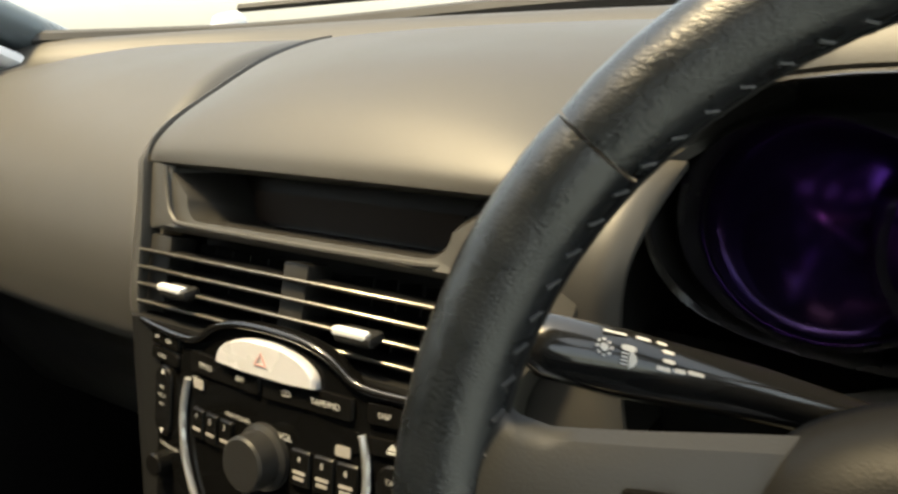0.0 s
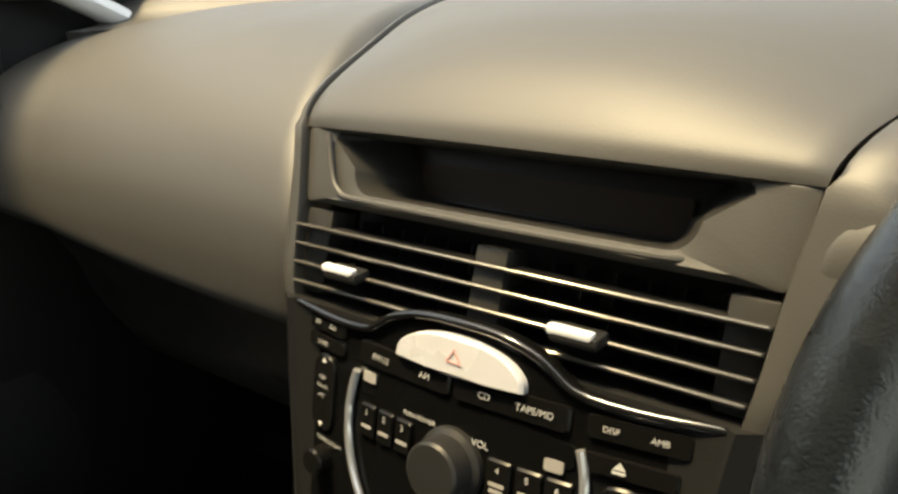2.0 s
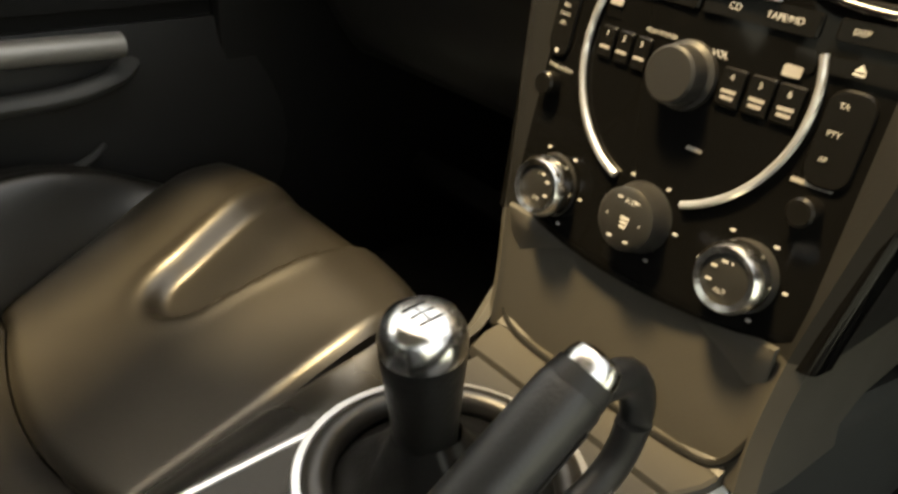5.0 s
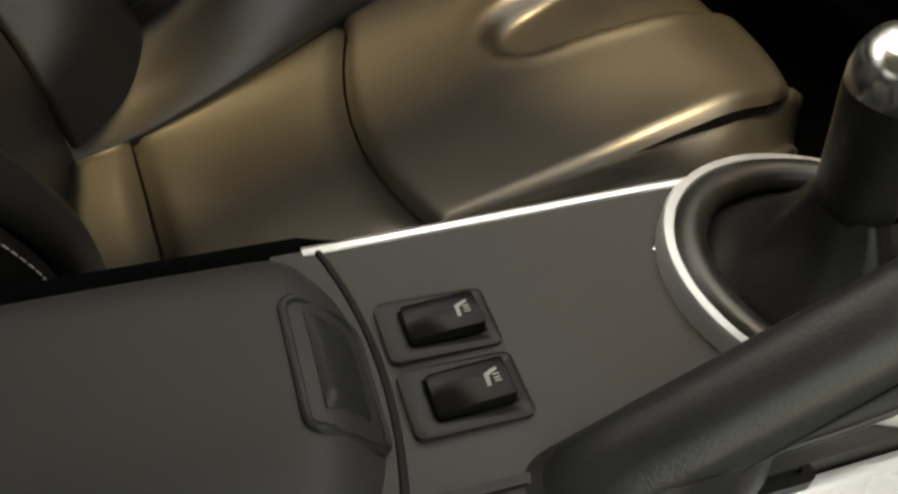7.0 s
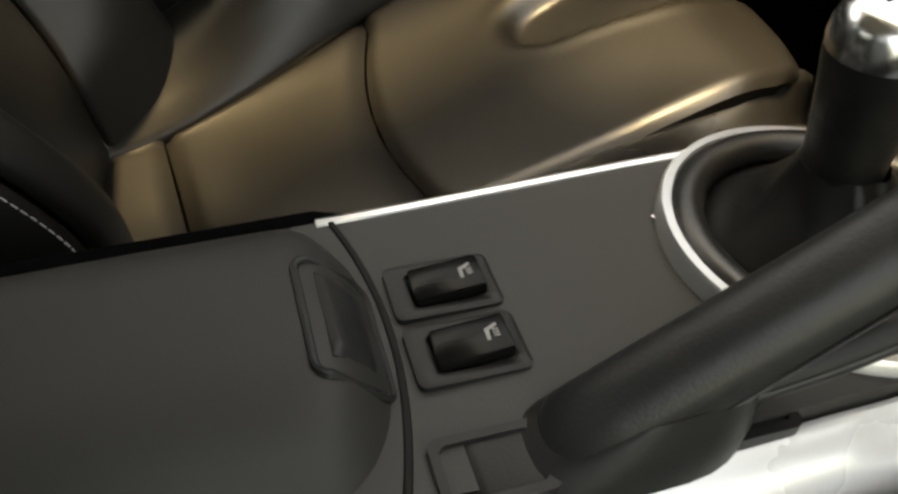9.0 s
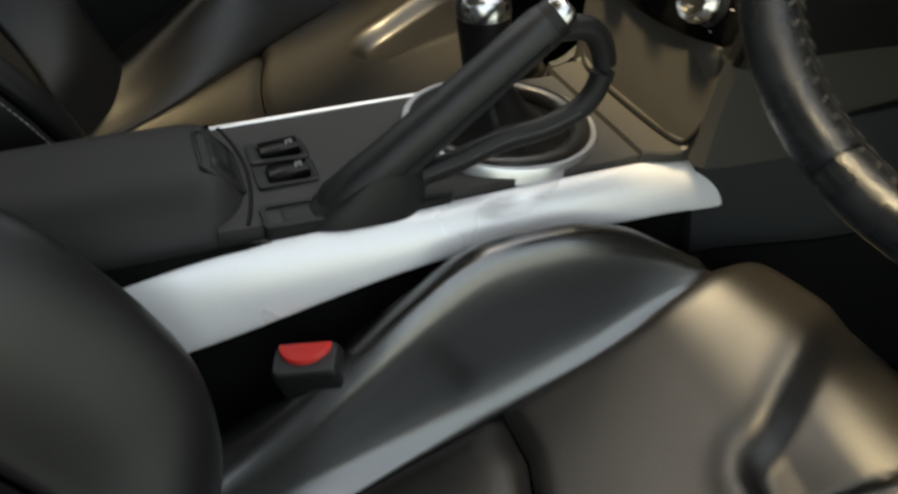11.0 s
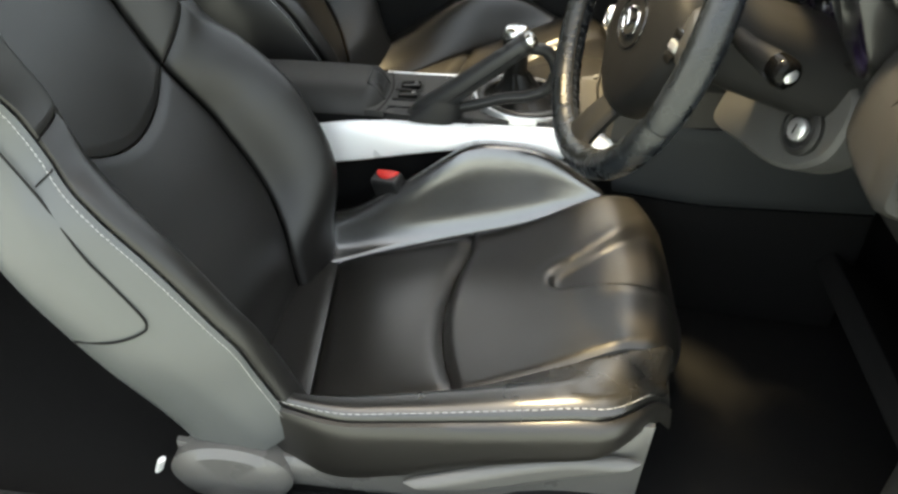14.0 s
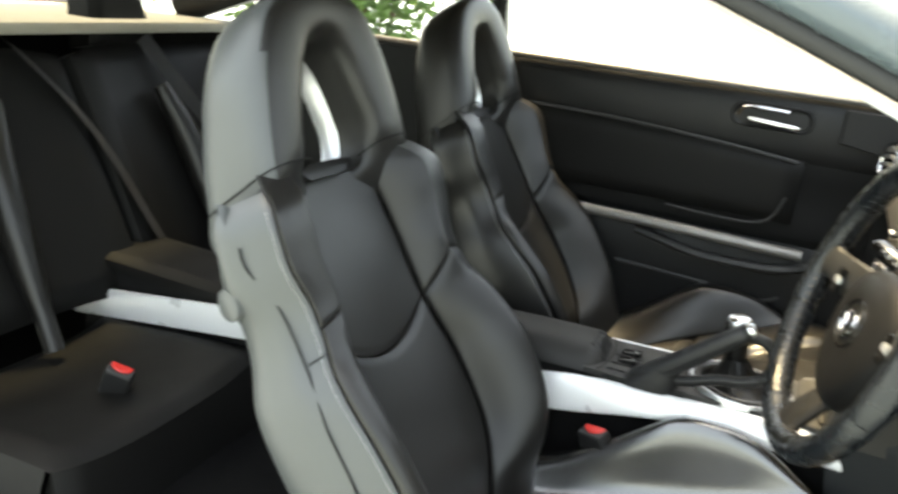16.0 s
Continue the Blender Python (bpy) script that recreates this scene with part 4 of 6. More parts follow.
# heater knobs
for x, z, rad, ring in ((-0.072, 0.6330, 0.0198, True), (0.0, 0.6410, 0.0205, False), (0.070, 0.6350, 0.0198, True)):
    kn = part("heater_knob", lathe(S(x, z), NS, [(rad + 0.002, 0.002), (rad, 0.006), (rad - 0.001, 0.018), (rad - 0.004, 0.020), (0.0, 0.0195)], 40), M_BLACK, fascia, "round heater control")
    if ring:
        part("knob_ring", lathe(S(x, z), NS, [(rad + 0.0006, 0.008), (rad + 0.0006, 0.018), (rad - 0.0020, 0.0225), (rad - 0.0055, 0.0215), (rad - 0.0060, 0.0190)], 44, close=False), M_CAP, kn, "bright metal ring")
    r0 = 0.0095 if ring else 0.0140
    for a in (60, 120, 0, 180, 240, 300) if not ring else (35, 75, 110, 150, 200, 340):
        c = (x + r0 * math.cos(radians(a)), z + r0 * math.sin(radians(a)))
        bars(c, 0.0036 if ring else 0.0055, 0.0013, kn, 0.0200)
    if ring:
        lettering("OFF" if x < 0 else "AUTO", lambda a, b, o: S(a, b, 0.0196 + o), (x + 0.001, z - 0.0075), 0.0038, M_WHITE, kn)
    else:
        lettering("A/C", lambda a, b, o: S(a, b, 0.0198 + o), (x + 0.002, z + 0.0115), 0.0048, M_WHITE, kn)
        bars((x + 0.001, z + 0.001), 0.0065, 0.0016, kn, 0.0200, rows=3)
    for a in range(-120, 241, 60):
        c = (x + (rad + 0.0055) * math.cos(radians(a)), z + (rad + 0.0055) * math.sin(radians(a)))
        if 0.60 < c[1]:
            bars(c, 0.003, 0.0014, fascia, 0.0036)


# lower face of the stack, and the shelf in front of the gear lever
def lower_face(u, v):
    s = 2 * u - 1
    y, z = path_face(v)
    return (s * (0.103 - 0.006 * v), y + 0.012 * (1 - s * s), z - 0.010 * (1 - s * s) * (1 - v))


path_face = hermite([(0.0, 0.163, 0.607), (0.25, 0.168, 0.585), (0.6, 0.176, 0.550), (0.85, 0.176, 0.526), (1.0, 0.160, 0.517)])
part("lower_face", pillow(lower_face, 24, 16, 0.008, 0.004, 0.008, face=(0, -1, 0)), M_DASH, stack, "removable grey panel below the controls")
based(stack, (0, 0.25, 0.5))


# ---- instruments ----
cluster = thing("instrument_cluster", "gloss black instrument binnacle with three round gauges", "instrument cluster")


def y_cut(z):
    return 0.312 - (z - 0.868) * 0.66


def superoval(cx, cz, w, h, k, n=48, p=3.2):
    pts = []
    for i in range(n):
        a = 2 * math.pi * i / n
        c, s = math.cos(a), math.sin(a)
        pts.append((cx + k * w * math.copysign(abs(c) ** (2 / p), c), cz + k * h * math.copysign(abs(s) ** (2 / p), s)))
    return pts


rows = []
for k, dy in ((1.0, 0.12), (1.0, 0.02), (1.0, 0.004), (0.985, 0.0), (0.965, 0.004), (0.95, 0.03), (0.94, 0.09)):
    rows.append([(x, y_cut(z) * 0.75 + 0.312 * .25 + dy, z) for x, z in superoval(0.352, 0.858, 0.182, 0.083, k)])
part("binnacle", quads(rows, closed_u=True, cap=True), M_BINNACLE, cluster, "gloss black binnacle")
for cx, rad in ((0.258, 0.068), (0.360, 0.074), (0.458, 0.066)):
    cz = 0.851
    steps = 40
    ring = lambda k, dy, flat: [(cx + rad * k * math.cos(a), (y_cut(cz + rad * math.sin(a)) * (1 - flat) + 0.312 * flat) + dy, cz + rad * k * math.sin(a)) for a in [2 * math.pi * i / steps for i in range(steps)]]
    g = part("gauge_tube", quads([ring(1.02, 0.07, 1), ring(1.02, 0.012, .25), ring(1.0, 0.006, .25), ring(0.985, 0.010, .25), ring(0.95, 0.066, 1)], closed_u=True), M_BINNACLE, cluster, "hooded gauge tube")
    part("ring", quads([ring(0.957, 0.043, .8), ring(0.970, 0.041, .8), ring(0.957, 0.038, .8), ring(0.945, 0.041, .8)], closed_u=True, closed_v=True), M_CHROME, g, "thin bright gauge ring")
    dome = [[(cx + rad * k * math.cos(a), y_cut(cz + rad * k * math.sin(a)) * .1 + 0.2808 + 0.050 - 0.018 * (1 - (k / .945) ** 2), cz + rad * k * math.sin(a)) for a in [2 * math.pi * i / steps for i in range(steps)]] for k in (.945, .8, .6, .4, .2, .05)]
    part("lens", quads(dome, closed_u=True, cap=True), M_GAUGE, g, "dark gauge lens with a violet sheen")
based(cluster, (0.36, 0.34, 0.79))

# ---- steering column ----
column = thing("steering_column", "black steering column cover with two stalks and ignition lock", "steering column")
rows = []
for t, w, h in ((0.0, 0.030, 0.030), (0.03, 0.050, 0.046), (0.25, 0.056, 0.052), (0.7, 0.060, 0.056), (1.0, 0.060, 0.056)):
    c = Vector((0.358, 0.155, 0.795)).lerp(Vector((0.372, 0.42, 0.735)), t)
    rows.append([(c.x + x, c.y, c.z + z) for x, z in superoval(0, 0, w, h, 1, 24, 3.0)])
part("cover", quads(rows, closed_u=True, cap=True), M_DARK, column, "black column cover")
st = [Vector((0.190, 0.159, 0.847)), Vector((0.195, 0.163, 0.8455)), Vector((0.218, 0.182, 0.8355)), Vector((0.260, 0.221, 0.816)), Vector((0.305, 0.261, 0.794))]
s1 = part("light_stalk", tube(st, 0.012, 16, radii=[0.008, 0.0125, 0.0135, 0.0115, 0.008]), M_STALK, column, "black lighting stalk with white symbols")
axis = (st[3] - st[2]).normalized()
front = Vector((0.08, -0.72, 0.69))
front = (front - axis * front.dot(axis)).normalized()
cross = front.cross(axis)


def on_stalk(a, b, out):
    p = st[2] + axis * a
    ang = b / 0.0130
    return p + (front * math.cos(ang) - cross * math.sin(ang)) * (0.0138 - 0.044 * max(0, a) + out)


bm = bmesh.new()
for k in range(8):
    an = radians(45 * k)
    o = [(-0.013 + 0.0034 * math.cos(an) + 0.0006 * math.sin(an) * s, 0.001 + 0.0034 * math.sin(an) - 0.0006 * math.cos(an) * s) for s in (-1, 1)]
    i = [(-0.013 + 0.0024 * math.cos(an) + 0.0006 * math.sin(an) * s, 0.001 + 0.0024 * math.sin(an) - 0.0006 * math.cos(an) * s) for s in (1, -1)]
    slab(o + i, on_stalk, 0.0003, bm=bm)
slab([(-0.013 + 0.0016 * math.cos(a), 0.001 + 0.0016 * math.sin(a)) for a in [radians(36 * k) for k in range(10)]], on_stalk, 0.0003, bm=bm)
for k in range(4):
    slab(rounded(0.0028, 0.0006, 0.0002, 2, -0.0045, 0.0055 - 0.0013 * k), on_stalk, 0.0003, bm=bm)
slab([(-0.0025 + 0.0030 * math.cos(a), 0.0035 + 0.0030 * math.sin(a)) for a in [radians(-90 + 18 * k) for k in range(11)]], on_stalk, 0.0003, bm=bm)
slab(rounded(0.006, 0.0022, 0.001, 3, -0.003, -0.0005), on_stalk, 0.0003, bm=bm)
slab(rounded(0.0095, 0.0011, 0.0004, 2, -0.008, -0.0062), on_stalk, 0.0003, bm=bm)
for a, b, w in ((0.012, 0.004, 0.006), (0.019, 0.0035, 0.005), (0.026, 0.003, 0.007), (0.014, 0.0008, 0.005), (0.014, -0.003, 0.005), (0.004, -0.0065, 0.006), (0.012, -0.0068, 0.004)):
    slab(rounded(w, 0.0016, 0.0005, 2, a, b), on_stalk, 0.0003, bm=bm)
part("symbols", bm, M_WHITE, s1, "white light symbols")
st2 = [Vector((0.400, 0.235, 0.800)), Vector((0.43, 0.25, 0.792)), Vector((0.462, 0.277, 0.783))]
s2 = part("wiper_stalk", tube(st2, 0.012, 14, radii=[0.008, 0.011, 0.0165]), M_DARK, column, "black wiper stalk")
cap = part("end_cap", lathe((0.462, 0.277, 0.783), (0.80, 0.30, -0.05), [(0.0165, 0.0), (0.0175, 0.012), (0.0160, 0.020), (0.0105, 0.0245), (0.0, 0.025)], 28), M_PIANO, s2, "gloss black stalk end")
part("end_face", lathe((0.480, 0.2832, 0.784), (0.80, 0.10, 0.22), [(0.0105, 0.0), (0.0095, 0.0045), (0.006, 0.0065), (0.0, 0.007)], 24), M_SILVER, cap, "bright face of the stalk end")
# ignition panel
KEY = Vector((0.409, 0.346, 0.689))
kr, ku, kn_ = basis((0.35, -0.90, 0.25))


def K(a, b, out=0.0):
    return KEY + kr * a + ku * b + kn_ * out


pan = [(-0.135, 0.080), (-0.150, 0.010), (-0.158, -0.052), (-0.135, -0.066), (-0.095, -0.063), (-0.035, -0.060), (0.010, -0.046), (0.045, -0.014), (0.052, 0.025), (0.040, 0.062), (-0.010, 0.084), (-0.070, 0.092)]
pan = [tuple(path_of(pan + pan[:1])(k / 44)) for k in range(44)]
ign = part("ignition_panel", slab(pan, lambda a, b, o: K(a, b, o), 0.05, 0.006), M_TRIM, column, "grey ignition panel")
part("lock_bezel", lathe(K(0, 0), kn_, [(0.030, -0.002), (0.030, 0.006), (0.026, 0.009), (0.022, 0.009), (0.020, 0.006), (0.0, 0.006)], 32), M_BLACK, ign)
part("lock", lathe(K(0, 0, 0.006), kn_, [(0.0135, 0.0), (0.0135, 0.006), (0.011, 0.008), (0.0, 0.008)], 28), M_SILVER, ign, "silver ignition lock")
part("key_slot", box(K(0, 0, 0.0145), (0.0016, 0.012, 0.0012), 0, rot=Matrix((kr, ku, kn_)).transposed()), M_DARK, ign)
part("stalk_opening", slab(rounded(0.062, 0.056, 0.026, 6, -0.086, 0.032), lambda a, b, o: K(a, b, o + 0.0012), 0.004), M_DARK, ign, "dark opening behind the stalk")
part("lock_mark", slab(rounded(0.014, 0.003, 0.001, 2, -0.004, 0.034), K, 0.0008), M_RED, ign, "small red marking")
based(column, (0.36, 0.4, 0.735))

# ---- steering wheel ----
WC = Vector((0.372, 0.138, 0.809))
WN = Vector((0.188, -1.0, 0.283)).normalized()
wr, wu, wn_ = basis(WN)
wheel = thing("steering_wheel", "black leather three-spoke steering wheel with worn stitched rim", "steering wheel")


def Wp(a, b, out=0.0):
    return WC + wr * a + wu * b + wn_ * out


R = 0.1867
for a0, a1 in ((40, 139.6), (140, 199.6), (200, 249.6), (250, 289.6), (290, 339.6), (340, 399.6)):
    rows = []
    for k in range(25):
        a = radians(a0 + (a1 - a0) * k / 24)
        c = Wp(R * math.cos(a), R * math.sin(a))
        rad = (wr * math.cos(a) + wu * math.sin(a))
        end = 1 - 0.05 * (1 - smooth(min(k, 24 - k) / 1.5))
        rows.append([c + (rad * 0.0172 * math.cos(t) + wn_ * 0.0185 * math.sin(t)) * end for t in (2 * math.pi * j / 18 for j in range(18))])
    part("rim_cover", quads(rows, closed_u=True, cap=True), M_RIM, wheel, "worn black leather rim cover")
bm = bmesh.new()
for k in range(92):
    a = 2 * math.pi * k / 92
    a2 = a + 0.022
    e = lambda t, d: Wp((R - 0.0175 * math.cos(d)) * math.cos(t), (R - 0.0175 * math.cos(d)) * math.sin(t), 0.0188 * math.sin(d))
    tube([e(a, 0.20), e(a2, 0.46)], 0.0007, 5, bm=bm)
    tube([e(a, -0.20), e(a2, -0.46)], 0.0007, 5, bm=bm)
tagged(part("stitching", bm, M_THREAD, wheel), kind="stuff")
seam = [Wp((R - 0.0171) * math.cos(2 * math.pi * k / 72), (R - 0.0171) * math.sin(2 * math.pi * k / 72), 0.0) for k in range(72)]
part("rim_seam", tube(seam, 0.0012, 6, closed=True), M_DARK, wheel, "dark seam inside the rim")


def spoke(a0, w0, w1, r0, mat, nm, lab=""):
    d = wr * math.cos(radians(a0)) + wu * math.sin(radians(a0))
    q = -wr * math.sin(radians(a0)) + wu * math.cos(radians(a0))

    def f(u, v):
        rr = r0 + (R - 0.006 - r0) * v
        w = (w0 + (w1 - w0) * smooth(v)) * (1 + 0.5 * smooth((v - .8) / .2))
        return WC + d * rr + q * w * (u - .5) - wn_ * (0.046 * (1 - v) ** 1.5 - 0.004) + wn_ * 0.006 * (1 - (2 * u - 1) ** 2)

    return part(nm, pillow(f, 10, 14, 0.008, 0.005, 0.012, face=WN), mat, wheel, lab)


spoke(177, 0.064, 0.046, 0.05, M_SPOKE, "spoke")
spoke(3, 0.064, 0.046, 0.05, M_SPOKE, "spoke")
spoke(271, 0.050, 0.060, 0.085, M_DARK, "lower_spoke", "worn black lower spoke")
hub = []
for k in range(48):
    a = 2 * math.pi * k / 48
    c, q = math.cos(a), math.sin(a)
    hub.append((0.102 * math.copysign(abs(c) ** 0.8, c) * (1 + 0.30 * min(0, q)), -0.028 + (0.079 if q > 0 else 0.100) * math.copysign(abs(q) ** (0.7 if q > 0 else 0.85), q)))
rows = [[Wp(a * s, -0.028 + (b + 0.028) * s, o) for a, b in hub] for s, o in ((0.98, -0.060), (1.0, -0.034), (0.985, -0.024), (0.93, -0.015), (0.8, -0.008), (0.5, -0.003), (0.05, -0.001))]
airbag = part("airbag_cover", quads(rows, closed_u=True, cap=True), M_HUB, wheel, "matt black airbag cover")
bm = bmesh.new()
oval = [Wp(0.021 * math.cos(a), 0.0165 * math.sin(a) - 0.022, 0.0) for a in [2 * math.pi * k / 32 for k in range(32)]]
tube(oval, 0.0018, 6, closed=True, bm=bm)
tube([Wp(-0.017, -0.015, 0.0), Wp(-0.006, -0.021, 0.001), Wp(0, -0.029, 0.001), Wp(0.006, -0.021, 0.001), Wp(0.017, -0.015, 0.0)], 0.0018, 6, bm=bm)
part("badge_ring", tube([Wp(0.036 * math.cos(a), 0.030 * math.sin(a) - 0.022, -0.002) for a in [2 * math.pi * k / 40 for k in range(40)]], 0.0016, 6, closed=True), M_BROW, airbag, "raised ring round the badge")
part("badge", bm, M_CHROME, airbag, "plain chrome oval badge")
for s in (-1, 1):
    for k in range(3):
        part("switch", box(Wp(s * 0.118, 0.010 - 0.013 * k, -0.004), (0.020, 0.010, 0.006), 0.002, 2, rot=Matrix((wr, wu, wn_)).transposed()), M_SILVER if k == 1 else M_KEY, wheel, "spoke switch")
part("hub", lathe(Wp(0, 0, -0.06), wn_, [(0.055, -0.01), (0.060, 0.0), (0.066, 0.03)], 28), M_BLACK, wheel)
based(wheel, WC)

# ---- centre console ----
console = thing("centre_console", "grey centre console with silver side rails", "centre console")


def deck_z(y):
    return 0.496 + 0.026 * (y + 0.22) if y < 0.2 else 0.507


RC, RR = Vector((-0.002, 0.033, 0.503)), 0.088
# deck plate with a round opening for the boot
outer, inner = [], []
for k in range(64):
    a = 2 * math.pi * k / 64
    c, s = math.cos(a), math.sin(a)
    hx, hy0, hy1 = 0.084, -0.262, 0.142
    t = min(hx / max(abs(c), 1e-6), (hy1 if s > 0 else -hy0) / max(abs(s), 1e-6))
    outer.append((max(-0.080, min(0.088, t * c * 1.0)), RC.y + t * s))
    inner.append((RR * 0.93 * c * 0.96, RC.y + RR * 0.93 * s))
part("deck", slab(outer, lambda a, b, o: (a, b, deck_z(b) + 0.002 + o), 0.02, 0.0, hole=inner), M_DECK, console, "matt grey console deck")
part("boot_ring", lathe(RC, (0, 0.03, 1), [(RR - 0.004, -0.022), (RR + 0.001, -0.020), (RR + 0.001, 0.005), (RR - 0.0005, 0.008), (RR - 0.005, 0.008), (RR - 0.007, 0.004)], 56, close=False), M_SILVER, console, "silver ring round the gear lever boot")
for a in (-20, 35, -115, 205, 100, 150):
    part("screw", lathe(RC + Vector(((RR + 0.001) * math.cos(radians(a)), (RR + 0.001) * math.sin(radians(a)), -0.003)), (math.cos(radians(a)), math.sin(radians(a)), 0.0), [(0.0028, -0.002), (0.0028, 0.0012), (0.0018, 0.0016), (0.0, 0.0014)], 10), M_CHROME, console)
bm = tube([RC + Vector(((RR - 0.014) * math.cos(a), (RR - 0.014) * math.sin(a), 0.003)) for a in [2 * math.pi * k / 48 for k in range(48)]], 0.0095, 10, closed=True)
part("boot_roll", bm, M_LEATHER, console, "padded leather roll")
# rails
bm = tube([(-0.0790 - 0.004 * smooth((y + 0.22) / 0.22), y, deck_z(y) + 0.0005) for y in np.linspace(-0.214, 0.03, 14)], 0.0036, 8)
part("thin_rail", bm, M_SILVER, console, "thin silver rail on the passenger side")


def rail(u, v):
    y = -0.37 + 0.640 * v
    t = u
    zt = 0.490 + 0.012 * smooth((v - .2) / .6) - 0.018 * smooth((v - .80) / .2) - 0.024 * (1 - smooth(v / .25))
    zb = 0.407 + 0.051 * smooth((v - 0.05) / .5) - 0.010 * smooth((v - .8) / .2)
    x0, x1 = 0.086, 0.112
    dent = 0.0045 * math.exp(-((y + 0.001) / 0.017) ** 4) * math.exp(-((t - 0.28) / 0.20) ** 4)
    zt -= dent * 0.6
    x1 -= dent
    return (x0 + (x1 - x0) * math.sin(t * math.pi / 2) ** 0.8 - 0.004 * smooth((v - .85) / .15), y + 0.046 * smooth((v - .84) / .16) * t, zt + (zb - zt) * (1 - math.cos(t * math.pi / 2)) ** 0.9 if t > 0 else zt)


part("side_rail", pillow(rail, 22, 90, 0.004, 0.002, 0.010, face=(1, 0, 0.7)), M_ALU, console, "broad satin silver rail on the driver's side")


def side(s):
    def f(u, v):
        y = -0.46 + 0.74 * u
        z = 0.22 + (0.285 - 0.22 + 0.20) * v
        return (s * (0.078 + 0.012 * v + 0.004), y, min(z, deck_z(y) - 0.012))

    return f


for s in (-1, 1):
    part("side_panel", pillow(side(s), 18, 10, 0.01, 0.004, 0.01, face=(s, 0, 0)), M_CARPET, console, "carpeted console side")
# forward wing of the console beside the stack
def wing_face(u, v):
    return (-(0.108 + 0.020 * smooth(v * 3) + 0.026 * u + 0.010 * v), 0.135 + 0.20 * v, 0.512 - 0.055 * u + 0.075 * smooth(v) * (1 - .3 * u))


part("wing", pillow(wing_face, 10, 16, 0.008, 0.004, 0.01), M_TRIM, console, "grey console wing")


def knee_panel(u, v):
    y0 = 0.172 + 0.055 * (1 - v)
    return (0.116 + 0.026 * smooth(u * 2.5) + 0.02 * u - 0.012 * v * v, y0 + (0.60 - y0) * u, 0.20 + 0.325 * v + 0.05 * u * v)


part("knee_panel", pillow(lambda u, v: knee_panel(u, 0.62 + 0.38 * v), 16, 12, 0.010, 0.006, 0.02, face=(1, 0, 0)), M_KNEE, console, "dark grey knee panel beside the footwell")
part("footwell_side", pillow(lambda u, v: knee_panel(u, 0.61 * v), 16, 10, 0.010, 0.006, 0.02, face=(1, 0, 0)), M_CARPET, console, "black carpet below the knee panel")
shelf = [(-0.088, 0.128), (0.088, 0.128), (0.096, 0.150), (0.098, 0.172), (-0.098, 0.172), (-0.096, 0.150)]
part("shelf", slab(shelf, lambda a, b, o: (a, b, 0.5125 + o), 0.01, 0.002), M_SHELF, console, "grey shelf in front of the gear lever")
part("power_socket", lathe((0.052, 0.150, 0.513), (0, 0, 1), [(0.010, 0.0), (0.011, 0.008), (0.008, 0.011), (0.0, 0.011)], 20), M_BLACK, console)
f = path_of([(-0.104, 0.176, 0.535), (-0.094, 0.168, 0.5175), (-0.06, 0.160, 0.515), (0.0, 0.158, 0.515), (0.06, 0.160, 0.515), (0.092, 0.166, 0.5185), (0.106, 0.172, 0.55), (0.112, 0.175, 0.585)])
part("panel_gap", tube(sampled(f, 40), 0.0022, 6), M_DARK, console, "dark joint line")


# lid with rounded front, and its latch
def lid(u, v):
    s = 2 * u - 1
    y = -0.50 + 0.292 * v
    front_drop = 0.032 * smooth((v - 0.87) / 0.13) ** 2
    return (s * 0.087, y + 0.014 * (1 - s * s) * v, 0.527 - 0.056 * abs(s) ** 4.2 - front_drop - 0.012 * (1 - v) ** 2)


lid_ob = part("armrest_lid", pillow(lid, 40, 40, 0.010, 0.006, 0.020), M_LID, console, "black padded armrest lid")
def on_lid(a, b, lift=0.0):
    """A place on the lid's top."""
    s = a / 0.087
    v = (b + 0.50) / (0.292 + 0.014 * (1 - s * s))
    p = lid((s + 1) / 2, min(v, 1.0))
    return (a, b, p[2] + lift)


part("latch_frame", tube([on_lid(a, b, 0.0006) for a, b in rounded(0.062, 0.030, 0.006, 6, 0.006, -0.2165)], 0.0019, 8, closed=True), M_BLACK, lid_ob, "raised latch surround")
part("latch", pillow(lambda u, v: on_lid(0.006 + (u - 0.5) * 0.046, -0.2225 + 0.018 * v, 0.0035), 10, 8, 0.004, 0.003, 0.006), M_BLACK, lid_ob, "lid latch button")
part("lid_gap", tube([(x, -0.2090 + 0.014 * (1 - (x / 0.084) ** 2), 0.4978) for x in np.linspace(-0.078, 0.078, 17)], 0.0022, 6), M_DARK, console, "dark gap in front of the lid")
bm = pillow(lambda u, v: ((2 * u - 1) * 0.080, -0.49 + 0.268 * v, 0.478), 6, 6, 0.004, 0.002, 0.05)
part("bin", bm, M_BLACK, console)
